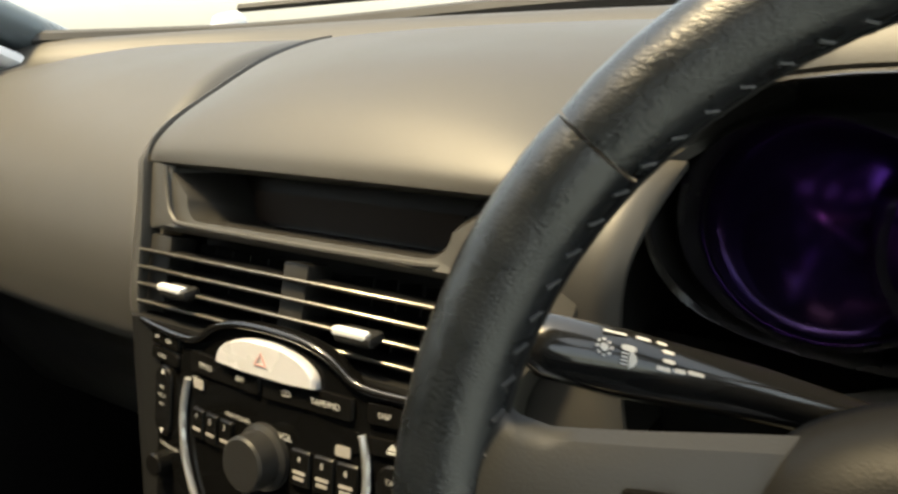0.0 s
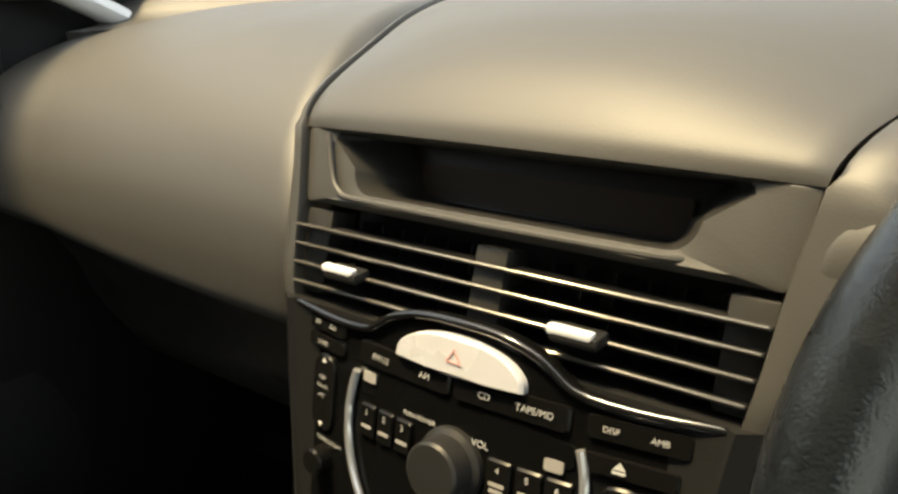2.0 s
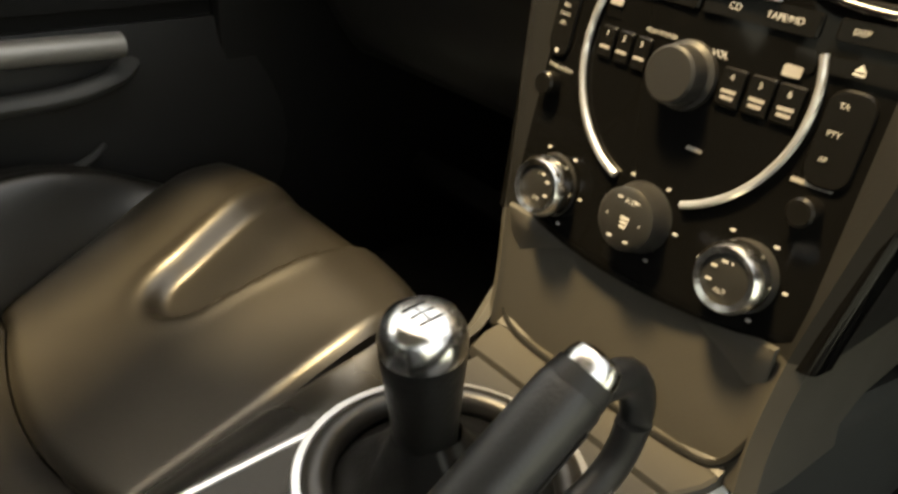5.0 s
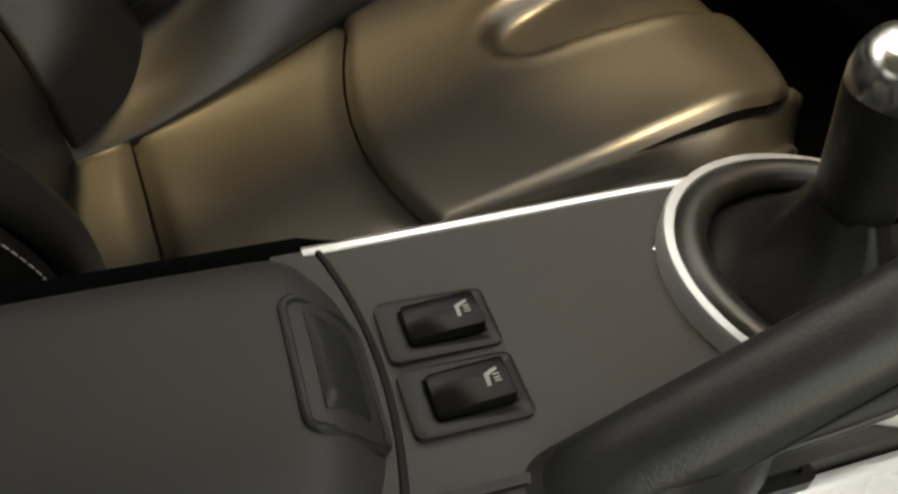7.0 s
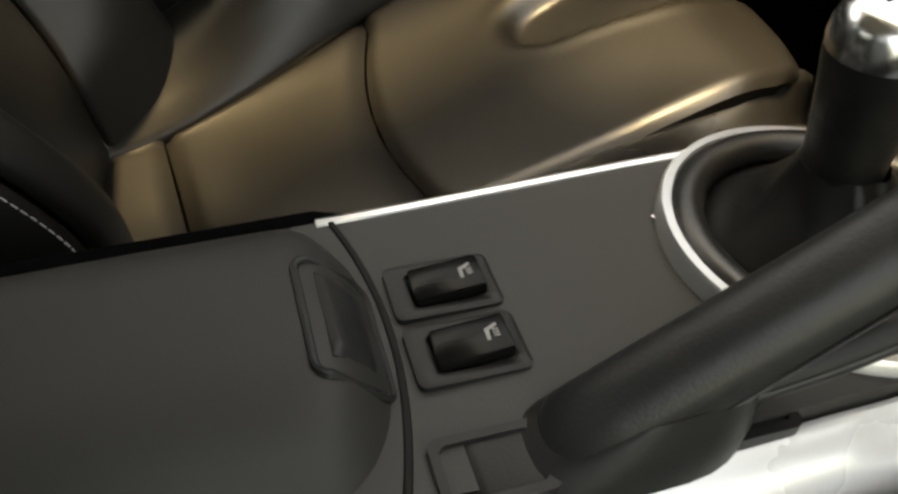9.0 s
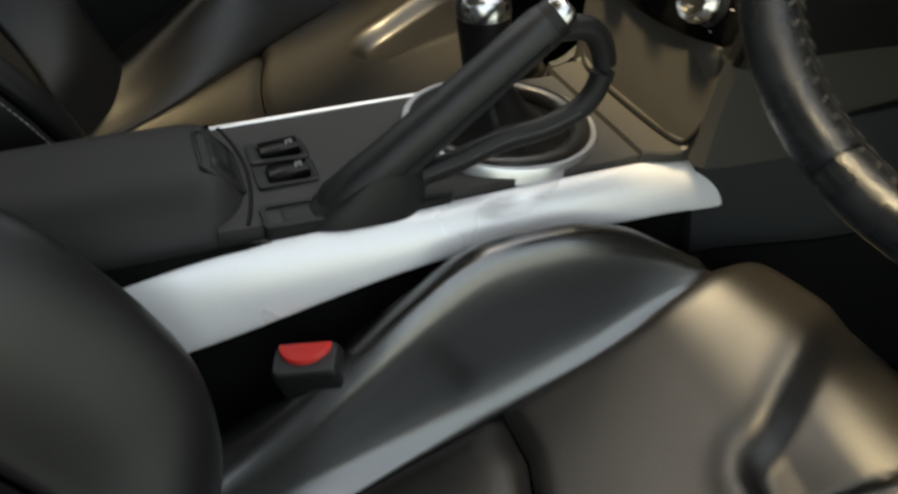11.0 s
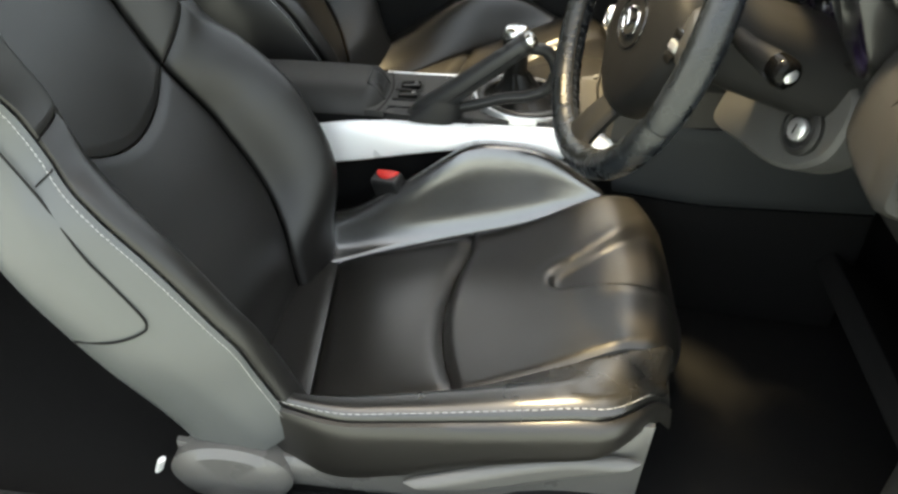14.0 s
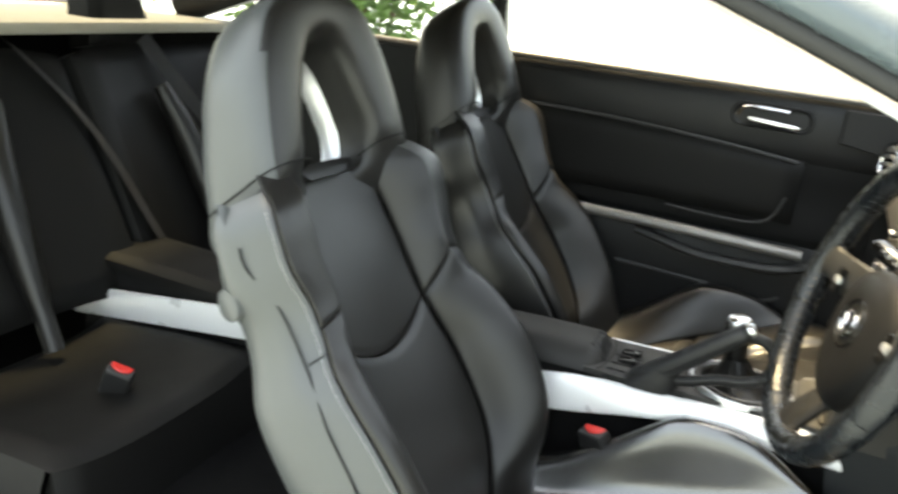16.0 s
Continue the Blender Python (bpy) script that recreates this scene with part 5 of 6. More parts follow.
# seat heater switches
for x in (-0.019, 0.019):
    zz = deck_z(-0.165) + 0.002
    fr = part("switch_frame", slab(rounded(0.0335, 0.050, 0.004, 4, x, -0.166), lambda a, b, o: (a, b, zz + 0.0035 + o), 0.005, 0.0012, hole=rounded(0.022, 0.036, 0.003, 4, x, -0.164)), M_BLACK, console)
    rk = part("rocker", box((x, -0.164, zz + 0.004), (0.0205, 0.034, 0.009), 0.0025, 2, rot=Matrix.Rotation(radians(6), 3, "X")), M_KEY, fr, "seat heater rocker")
    tilt_z = lambda a, b, o: (x + a, -0.156 + b, zz + 0.0098 + 0.105 * (b + 0.0) + o)
    bm = slab([(-0.0042, 0.0030), (-0.0030, 0.0036), (-0.0010, -0.0006), (0.0040, -0.0010), (0.0040, -0.0026), (-0.0022, -0.0024)], tilt_z, 0.0005)
    for k in range(3):
        slab(rounded(0.0007, 0.0028, 0.0002, 2, -0.0008 + 0.0016 * k, 0.0022), tilt_z, 0.0005, bm=bm)
    part("symbol", bm, M_GREYMARK, rk, "small seat symbol")
based(console, (0, 0, 0.22))

# ---- gear lever ----
gear = thing("gear_lever", "short gear lever with silver-capped black knob and leather boot", "gear lever")
rows = []
for k, (rad, z) in enumerate(((RR - 0.020, 0.500), (RR - 0.026, 0.503), (0.052, 0.510), (0.036, 0.524), (0.026, 0.540), (0.019, 0.556))):
    cx, cy = 0.0, RC.y + (0.016 - RC.y) * k / 5
    rows.append([(cx + rad * (1 + (0.10 * math.sin(7 * a + k) + 0.05 * math.sin(11 * a - 2 * k)) * (k / 5 if k < 5 else .4)) * math.cos(a), cy + rad * (1 + 0.10 * math.sin(6 * a + 2 * k) * (k / 5 if k < 5 else .4)) * math.sin(a), z + 0.004 * math.sin(5 * a + k) * (1 < k < 5)) for a in [2 * math.pi * j / 48 for j in range(48)]])
part("boot", quads(rows, closed_u=True), M_BOOT, gear, "creased black leather boot")
ax = Vector((0.0, -0.10, 1)).normalized()
kb = Vector((0, 0.015, 0.548))
kn = part("knob", lathe(kb, ax, [(0.014, -0.004), (0.0178, 0.002), (0.0188, 0.018), (0.0208, 0.042), (0.0228, 0.060), (0.0228, 0.066)], 36), M_BOOT, gear, "black leather knob body")
part("cap", lathe(kb, ax, [(0.0230, 0.065), (0.0233, 0.070), (0.0222, 0.077), (0.0192, 0.0830), (0.013, 0.0860), (0.0, 0.0868)], 36), M_CAP, kn, "brushed metal cap")
cr, cu, cn = basis(ax, (0, 1, 0))
cp = kb + ax * 0.0862
bm = bmesh.new()
for x in (-0.007, 0.0, 0.007):
    tube([cp + cr * x + cu * 0.007, cp + cr * x - cu * 0.007], 0.0008, 5, bm=bm)
tube([cp - cr * 0.007, cp + cr * 0.007], 0.0008, 5, bm=bm)
part("shift_lines", bm, M_DARK, kn, "engraved gate lines")
based(gear, (0, 0.036, 0.50))

# ---- handbrake ----
brake = thing("handbrake", "black looped handbrake lever with a bright push button", "handbrake")
tip = Vector((0.086, 0.030, 0.646))
foot = Vector((0.070, -0.135, 0.498))
d = (tip - foot).normalized()
side_w = d.cross(Vector((0, -0.6, 1))).normalized()
top_w = side_w.cross(d).normalized()
rows = []
for t, w, h in ((-0.10, 0.012, 0.012), (0.0, 0.0190, 0.0220), (0.10, 0.0190, 0.0212), (0.30, 0.0180, 0.0192), (0.55, 0.0168, 0.0175), (0.80, 0.0160, 0.0163), (0.93, 0.0155, 0.0160), (0.955, 0.0140, 0.0145)):
    c = foot.lerp(tip, t) - top_w * 0.002
    rows.append([c + side_w * w * math.copysign(abs(math.cos(a)) ** .8, math.cos(a)) + top_w * h * math.copysign(abs(math.sin(a)) ** .8, math.sin(a)) for a in (2 * math.pi * k / 24 for k in range(24))])
part("grip", quads(rows, closed_u=True, cap=True), M_GRIP, brake, "worn black leather grip")
part("grip_seam", tube([foot.lerp(tip, t) + side_w * (0.0182 - 0.002 * t) - top_w * 0.006 for t in (0.06, 0.3, 0.6, 0.9)], 0.0008, 5), M_DARK, brake, "dark seam along the grip")
part("collar", tube([foot.lerp(tip, .945) - top_w * 0.002, foot.lerp(tip, .985) - top_w * 0.002], 0.0158, 20, up=(0, -.6, 1), radii=[0.0160, 0.0146]), M_BLACK, brake)
part("button", lathe(foot.lerp(tip, .975) - top_w * 0.002, d, [(0.0135, 0.0), (0.0135, 0.006), (0.0120, 0.0105), (0.007, 0.013), (0.0, 0.0135)], 28), M_CAP, brake, "bright push button")
loop = [foot.lerp(tip, .93) + Vector((0.001, 0.006, -0.004)), tip + Vector((0.001, 0.028, -0.018)), Vector((0.086, 0.075, 0.597)), Vector((0.085, 0.065, 0.566)), Vector((0.084, 0.032, 0.549)), Vector((0.081, -0.004, 0.541)), Vector((0.078, -0.048, 0.524)), Vector((0.072, -0.105, 0.505))]
part("lower_arm", tube(sampled(path_of(loop), 36), 0.0085, 14, flat=1.15), M_BLACK, brake, "black lower arm of the loop")
arm = sampled(path_of(loop), 36)[17:34]
part("arm_edge", tube([p + Vector((0.0082, 0, 0.003)) for p in arm], 0.0012, 6), M_TRIM, brake, "pale moulded edge of the lower arm")
rows = []
for t, w, l, z in ((0, 0.026, 0.050, 0.492), (0.3, 0.024, 0.046, 0.505), (0.6, 0.0215, 0.038, 0.516), (1, 0.0185, 0.028, 0.530)):
    c = Vector((0.072, -0.118, 0)).lerp(Vector((0.0735, -0.100, 0)), t)
    rows.append([(c.x + w * math.copysign(abs(math.cos(a)) ** .7, math.cos(a)), c.y + l * math.copysign(abs(math.sin(a)) ** .7, math.sin(a)), z + 0.35 * l * math.sin(a) * t) for a in (2 * math.pi * k / 28 for k in range(28))])
part("sleeve", quads(rows, closed_u=True, cap=True), M_BLACK, brake, "black sleeve at the lever's foot")
bm = box((0.074, -0.116, 0.489), (0.034, 0.136, 0.022), 0.006, 3)
part("base", bm, M_BLACK, brake, "black base cover")
for y0, y1 in ((-0.196, -0.150), (-0.080, -0.046)):
    # open trough at each end of the lever
    o = rounded(0.032, y1 - y0, 0.005, 4, 0.075, (y0 + y1) / 2)
    i = rounded(0.024, y1 - y0 - 0.008, 0.004, 4, 0.075, (y0 + y1) / 2)
    tr = part("trough", slab(o, lambda a, b, q: (a, b, 0.5015 + q), 0.020, 0, hole=i), M_BLACK, brake, "black trough rim")
    part("trough_floor", slab(i, lambda a, b, q: (a, b, 0.489 + q), 0.004), M_DARK, tr, "dark trough floor")
based(brake, (0.07, -0.1, 0.49))


# ---- front seats ----
CUSH = hermite([(-0.32, 0.272), (-0.25, 0.285), (-0.18, 0.304), (-0.10, 0.325), (-0.03, 0.344), (0.05, 0.370), (0.10, 0.391), (0.15, 0.416), (0.19, 0.432), (0.225, 0.434), (0.255, 0.412), (0.276, 0.365), (0.284, 0.31)])
INNER_P = hermite([(-0.33, 0.085), (-0.25, 0.102), (-0.16, 0.126), (-0.05, 0.160), (0.07, 0.196), (0.18, 0.214), (0.27, 0.220)])
INNER_D = hermite([(-0.33, 0.150), (-0.20, 0.176), (-0.06, 0.194), (0.05, 0.202), (0.17, 0.211), (0.27, 0.216)])
OUTER_P = hermite([(-0.33, 0.186), (-0.19, 0.172), (-0.03, 0.152), (0.10, 0.150), (0.20, 0.154), (0.28, 0.146)])
OUTER_D = hermite([(-0.33, 0.186), (-0.19, 0.174), (-0.02, 0.154), (0.08, 0.137), (0.18, 0.125), (0.28, 0.117)])
RISE = hermite([(-0.315, 0.02), (-0.245, 0.10), (-0.165, 0.42), (-0.10, 0.74), (-0.05, 0.95), (0.02, 1.0), (0.085, 0.92), (0.14, 0.74), (0.20, 0.52), (0.27, 0.2)])
ROLL = hermite([(-0.325, 0.345), (-0.25, 0.355), (-0.15, 0.370), (-0.05, 0.386), (0.06, 0.404), (0.14, 0.416), (0.195, 0.414), (0.23, 0.400), (0.247, 0.380), (0.27, 0.34)])

VAL = hermite([(-0.40, 0.270), (-0.22, 0.262), (-0.08, 0.288), (0.0, 0.318), (0.12, 0.348), (0.21, 0.366), (0.26, 0.360)])

# backrest, along its height: seam, stitched edge and crest of the bolsters, thickness behind
PAD_S = hermite([(-0.05, 0.100), (0.08, 0.112), (0.2, 0.145), (0.4, 0.152), (0.5, 0.138), (0.55, 0.131), (0.73, 0.125), (0.87, 0.112), (1.0, 0.105)])
PAD_O = hermite([(-0.06, -0.092), (0.0, -0.080), (0.1, -0.056), (0.2, -0.048), (0.3, -0.046), (0.55, -0.048), (0.75, -0.044), (0.9, -0.036), (1.0, -0.03)])
EDGE_S = hermite([(-0.05, 0.215), (0.1, 0.222), (0.25, 0.237), (0.42, 0.244), (0.52, 0.238), (0.60, 0.220), (0.66, 0.216), (0.75, 0.234), (0.83, 0.238), (0.89, 0.222), (0.93, 0.200), (1.0, 0.170)])
EDGE_O = hermite([(-0.05, 0.0), (0.1, 0.014), (0.2, 0.026), (0.39, 0.024), (0.5, 0.011), (0.577, 0.001), (0.66, 0.002), (0.75, 0.010), (0.85, 0.022), (0.91, 0.004), (0.97, -0.030)])
EDGE_IN = hermite([(-0.05, -0.060), (0.02, -0.040), (0.10, 0.004), (0.18, 0.030), (0.34, 0.036), (0.5, 0.014), (0.577, 0.001), (0.66, 0.002), (0.75, 0.010), (0.85, 0.022), (0.91, 0.004), (0.97, -0.030)])
CREST_S = hermite([(-0.05, 0.022), (0.3, 0.020), (0.5, 0.020), (0.6, 0.030), (0.72, 0.044), (0.86, 0.050), (1.0, 0.050)])
CREST_O = hermite([(-0.05, 0.014), (0.3, 0.018), (0.5, 0.016), (0.6, 0.010), (0.75, 0.011), (0.9, 0.006), (1.0, 0.002)])
BACK_O = hermite([(-0.05, 0.150), (0.3, 0.150), (0.5, 0.150), (0.63, 0.136), (0.75, 0.116), (0.9, 0.080), (1.0, 0.070)])


def back_frame(t):
    """A place on the backrest's middle line, with the way out of its face and the way up along it."""
    up = Vector((0, -0.37, 0.58)).normalized()
    return Vector((0, -0.235 - 0.37 * t, 0.33 + 0.58 * t)), Vector((0, up.z, -up.y)), up


def stitches(name, pts, parent, step=0.007, lift=0.001, size=0.00065):
    """A row of short raised stitches along points."""
    bm = bmesh.new()
    pts = [Vector(p) for p in pts]
    for a, b in zip(pts, pts[1:]):
        n = max(1, int((b - a).length / step))
        for k in range(n):
            p, q = a.lerp(b, (k + .15) / n), a.lerp(b, (k + .8) / n)
            tube([p, q], size, 4, bm=bm)
    return tagged(part(name, bm, M_STITCH, parent), kind="stuff")


def front_seat(cx, dy, sign, crest_in, crest_out, scoop, wide, spread, swap, lift, reach, label):
    """A sports bucket seat; sign is +1 where its outer side faces +x."""
    ob = thing("front_seat", label, "car seat", "front seats")

    inner_edge, outer_edge = (OUTER_P, INNER_P) if swap else (INNER_D, OUTER_D)
    flat_edge = OUTER_P if swap else OUTER_D

    def at(s, y, z):
        return (cx + sign * s, y + dy + reach * smooth(y / 0.3), z)

    def top_of(y):
        return CUSH(y) + lift * smooth((y + 0.2) / 0.2)

    def seam_y(s):
        return -0.032 - 0.026 * (1 - min(1, (s / .15) ** 2))

    def across(u, y):
        return -inner_edge(y) - 0.012 + (inner_edge(y) + outer_edge(y) + 0.024) * u

    def pad_rear(u, v):
        y0 = -0.252 + 0.03 * (u if sign > 0 else 1 - u)
        y = y0 + (seam_y(across(u, -0.05)) - 0.0005 - y0) * v
        s = across(u, y)
        return at(s, y, top_of(y) + 0.008 * math.sin(math.pi * v) * (1 - (2 * u - 1) ** 2))

    def pad_front(u, v):
        y0 = seam_y(across(u, -0.02)) + 0.0005
        y = y0 + (0.272 - y0) * v
        z = top_of(y)
        s = across(u, y)
        y -= 0.028 * abs(2 * u - 1) ** 4 * v
        open_in, open_out = spread
        half = wide + (open_in if s < scoop else open_out) * max(0, y - 0.12)
        corner = half - math.hypot(s - scoop, max(0, 0.12 - y))
        soft = smooth(0.5 - (s - scoop) * sign / wide / 2)
        fade = 1 - 0.8 * smooth((y - 0.17) / 0.10)
        z -= (0.0125 if sign > 0 else 0.0165) * smooth((corner + 0.002) / (0.011 + 0.020 * soft)) * (0.35 + 0.65 * fade)
        z += 0.0015 * math.exp(-((corner + 0.008) / 0.009) ** 2) * fade
        return at(s, y, z)

    def pad_strip(u, v):
        y = -0.325 + (0.072 + 0.03 * (u if sign > 0 else 1 - u)) * v
        return at(across(u, y), y, top_of(y))

    part("rear_cushion_strip", pillow(pad_strip, 26, 8, 0.010, 0.006, 0.04), M_LEATHER, ob, "narrow panel at the foot of the backrest")
    part("rear_cushion_pad", pillow(pad_rear, 26, 18, 0.022, 0.010, 0.05), M_LEATHER, ob, "creased rear cushion panel")
    part("front_cushion_pad", pillow(pad_front, 72, 56, 0.016, 0.008, 0.05, sides="lrb"), M_LEATHER, ob, "front cushion panel with a scooped channel")
    for side, crest in ((-1, crest_in), (1, crest_out)):
        edge_of = inner_edge if side < 0 else outer_edge
        roll = edge_of is flat_edge

        def bolster(u, v):
            y = -0.325 + (0.572 if roll else 0.505) * v
            zin = top_of(min(max(y, -0.30), 0.25 if roll else 0.235)) - 0.006
            low_end = smooth((v - .86) / .14)
            c = ROLL(y) + crest - 0.418 if roll else max(0.33 + (crest - 0.33) * RISE(y), zin + 0.006 - 0.05 * low_end)
            si = edge_of(y)
            so = (0.254 if roll else 0.263) - 0.042 * (1 - smooth((y + 0.30) / 0.16)) * (1 if roll else 0) - (0.075 if roll else 0.022) * smooth((v - .80) / .20) ** 1.5
            w, h, foot = so - si, c - zin, min(VAL(y) - 0.012, c - 0.05)
            if roll:
                s, z = hermite([(0.0, si, zin), (0.24, si + w * .20, zin + h * .46), (0.50, si + w * .52, c - 0.002), (0.66, si + w * .76, c - 0.005), (0.84, so - 0.002, c - 0.034), (1.0, so - 0.004, foot)])(u)
            elif swap:
                s, z = hermite([(0.0, si, zin), (0.24, si + w * .21, zin + h * .43), (0.50, si + w * .54, c - h * .04), (0.66, si + w * .78, c), (0.84, so - 0.003, c - 0.018), (1.0, so - 0.004, foot)])(u)
            else:
                s, z = hermite([(0.0, si, zin), (0.2, si + w * .27, zin + h * .22), (0.36, si + w * .40, zin + h * .52), (0.48, si + w * .50, zin + h * .82), (0.60, si + w * .65, c - 0.002), (0.72, si + w * .83, c), (0.82, si + w * .95, c - 0.008), (0.91, so, c - 0.026), (1.0, so - 0.002, foot)])(u)
            return at(side * s, y, z)

        cut = 0.74 if roll else 0.93
        # the driver's inner bolster takes the highlight copy of the leather
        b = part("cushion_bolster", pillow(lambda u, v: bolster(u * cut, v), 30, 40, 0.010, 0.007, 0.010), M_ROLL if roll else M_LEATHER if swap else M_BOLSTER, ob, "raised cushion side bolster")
        part("bolster_side", pillow(lambda u, v: bolster(cut + u * (1 - cut), v), 10, 40, 0.005, 0.003, 0.010, face=(side * sign, 0, 0.3)), M_LEATHER, ob, "black leather cushion side")
        if side > 0:
            stitches("stitching", [Vector(bolster(cut - 0.06, v / 60)) + Vector((sign * 0.0006, 0, 0.0012)) for v in range(6, 57)], b, 0.0052)
        # side valance under the bolster

        def valance(u, v):
            y = -0.38 + 0.60 * u
            top = VAL(y)
            return at(side * (0.240 - 0.022 * smooth((y + 0.05) / 0.2) - 0.006 * v), y, top + (0.205 - top) * v)

        part("side_valance", pillow(valance, 20, 8, 0.02, 0.012, 0.02, face=(side * sign, 0, 0)), M_VALANCE, ob, "grey plastic seat side cover")
        if side > 0:
            def lever(u, v):
                y = -0.08 + 0.29 * u
                h = 0.021 * math.sin(math.pi * u) ** 0.6 + 0.001
                return at(0.258 - 0.022 * smooth((y + 0.05) / 0.2), y, 0.262 + 0.058 * u + (v - .5) * 2 * h)

            part("height_lever", pillow(lever, 20, 8, 0.012, 0.010, 0.014, face=(sign, 0, 0)), M_VALANCE, ob, "long seat height lever")

    # backrest: two pads between rolled bolsters, an upper shield over a lower half
    def back(s, t, o):
        c, out, up = back_frame(t)
        p = c + out * o
        return at(s, p.y, p.z)

    def half_line(s):
        return 0.490 + 0.155 * min(1.0, abs(s) / 0.2) ** 1.9

    def fold(s, t, side):
        """How far the padding stands out at s from the middle, across one bolster: rows from the pad's seam to the stitched edge."""
        sp, op, st, ot = PAD_S(t), PAD_O(t), EDGE_S(t), (EDGE_O if side > 0 else EDGE_IN)(t)
        sc, oc = st - CREST_S(t), ot + CREST_O(t)
        return hermite([(0.0, sp, op), (0.10, sp + 0.006, op + 0.012), (0.30, sp + (sc - sp) * .36, op + (oc - op) * .56), (0.58, sp + (sc - sp) * .76, op + (oc - op) * .93), (0.80, sc, oc), (0.92, st - 0.003, ot + CREST_O(t) * .55), (1.0, st, ot)])(s)

    def pad_shape(t_low, t_high):
        def f(u, v):
            w = 2 * u - 1
            ta = half_line(w * 0.13) + 0.002 if t_low is None else t_low
            tb = half_line(w * 0.13) - 0.002 if t_high is None else t_high - 0.015 * w * w
            t = ta + (tb - ta) * v
            puff = (0.012 if t_low is None else 0.008) * math.sin(math.pi * v) * (1 - w * w) - 0.010 * (1 - w * w)
            if t_high is None:
                puff += 0.004 * math.sin(math.pi * min(1, v * 2.2)) * (1 - w ** 4)
            return back(w * PAD_S(t), t, PAD_O(t) + puff)

        return f

    part("lower_back_pad", pillow(pad_shape(-0.02, None), 36, 40, 0.006, 0.0035, 0.04, face=(0, 1, 0.4)), M_BACKREST, ob, "lower backrest panel")
    part("upper_back_pad", pillow(pad_shape(None, 0.935), 36, 40, 0.006, 0.0035, 0.04, face=(0, 1, 0.4)), M_BACKREST, ob, "shield-shaped upper backrest panel")
    for side in (-1, 1):
        for nm, lab in (("back_bolster", "lower backrest bolster"), ("shoulder_wing", "upper backrest shoulder wing")):
            def wing_b(u, v):
                cut = half_line(PAD_S(0.57) + (EDGE_S(0.57) - PAD_S(0.57)) * u) - 0.02 * smooth((u - .6) / .4)
                ta, tb = (-0.04, cut - 0.002) if nm == "back_bolster" else (cut + 0.002, 0.955 - 0.02 * u)
                t = ta + (tb - ta) * v
                q, o = fold(u, t, side)
                return back(side * q, t, o)

            part(nm, pillow(wing_b, 30, 44, 0.0055, 0.0030, 0.02, face=(0, 1, 0.4)), M_BACKREST, ob, lab)

        def side_panel(u, v):
            t = -0.045 + 0.945 * v
            st, ot, th = EDGE_S(t), (EDGE_O if side > 0 else EDGE_IN)(t), BACK_O(t)
            q, o = hermite([(0.0, st + 0.001, ot - 0.002), (0.10, st + 0.007, ot - 0.014), (0.45, st + 0.021, -0.055), (0.85, st + 0.008, -th + 0.02), (1.0, st - 0.014, -th)])(u)
            return back(side * q, t, o)

        # the outer side takes the sky-lit grey, the inner side stays black
        sp = part("back_side_panel", pillow(side_panel, 26, 44, 0.005, 0.0025, 0.02, face=(side * sign, 0, 0)), M_SIDE if side > 0 else M_BACKREST, ob, "smooth backrest side, greyed for sky light" if side > 0 else "smooth black leather backrest side")
        if side > 0 or sign < 0:
            stitches("stitching", [Vector(side_panel(0.045, v / 50)) + Vector((side * sign * 0.0020, 0.001, 0)) for v in range(2, 49)], sp, 0.0052)

        def seam_at(o, t):
            v = (t + 0.045) / 0.945
            lo, hi = 0.0, 1.0
            for _ in range(14):
                mid = (lo + hi) / 2
                q = Vector(side_panel(mid, v)) - Vector(back(0, t, 0))
                if q.dot(back_frame(t)[1]) > o:
                    lo = mid
                else:
                    hi = mid
            return Vector(side_panel(lo, v)) + Vector((side * sign * 0.0020, 0, 0))

        if side > 0:
            pk = [seam_at(o, t) for t, o in ((0.82, -0.030), (0.78, -0.034), (0.68, -0.030), (0.56, -0.024), (0.44, -0.019), (0.34, -0.018), (0.310, -0.022), (0.300, -0.034), (0.305, -0.07), (0.33, -0.125))]
            part("pocket_seam", tube(sampled(path_of(pk), 70), 0.0015, 6), M_DARK, sp, "dark panel seam")
            part("cross_seam", tube([seam_at(0.006 - 0.0035 * k, 0.583 - 0.001 * k) for k in range(0, 9)], 0.0010, 6), M_DARK, sp, "dark cross seam")
            capc = seam_at(-0.098, 0.735)
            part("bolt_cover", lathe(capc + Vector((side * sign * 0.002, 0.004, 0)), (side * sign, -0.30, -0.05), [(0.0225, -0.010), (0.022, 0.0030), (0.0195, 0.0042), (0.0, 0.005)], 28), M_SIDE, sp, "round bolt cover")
        hinge = Vector(at(side * 0.245, -0.305, 0.235))
        part("hinge_cover", lathe(hinge, (side * sign, 0, 0), [(0.070, -0.03), (0.070, 0.000), (0.058, 0.010), (0.0, 0.014)], 36, sx=1.15, sy=0.72), M_VALANCE, ob, "grey recliner cover")
    hx = Vector(at(0.262, -0.392, 0.252))
    part("recliner_tab", tube([hx, hx + Vector((0.006 * sign, 0.010, 0.028))], 0.006, 8, flat=.6), M_SEAL, ob, "pale recliner tab")

    # rear shell of the backrest
    def shell(u, v):
        t = -0.03 + 0.97 * v
        w = 2 * u - 1
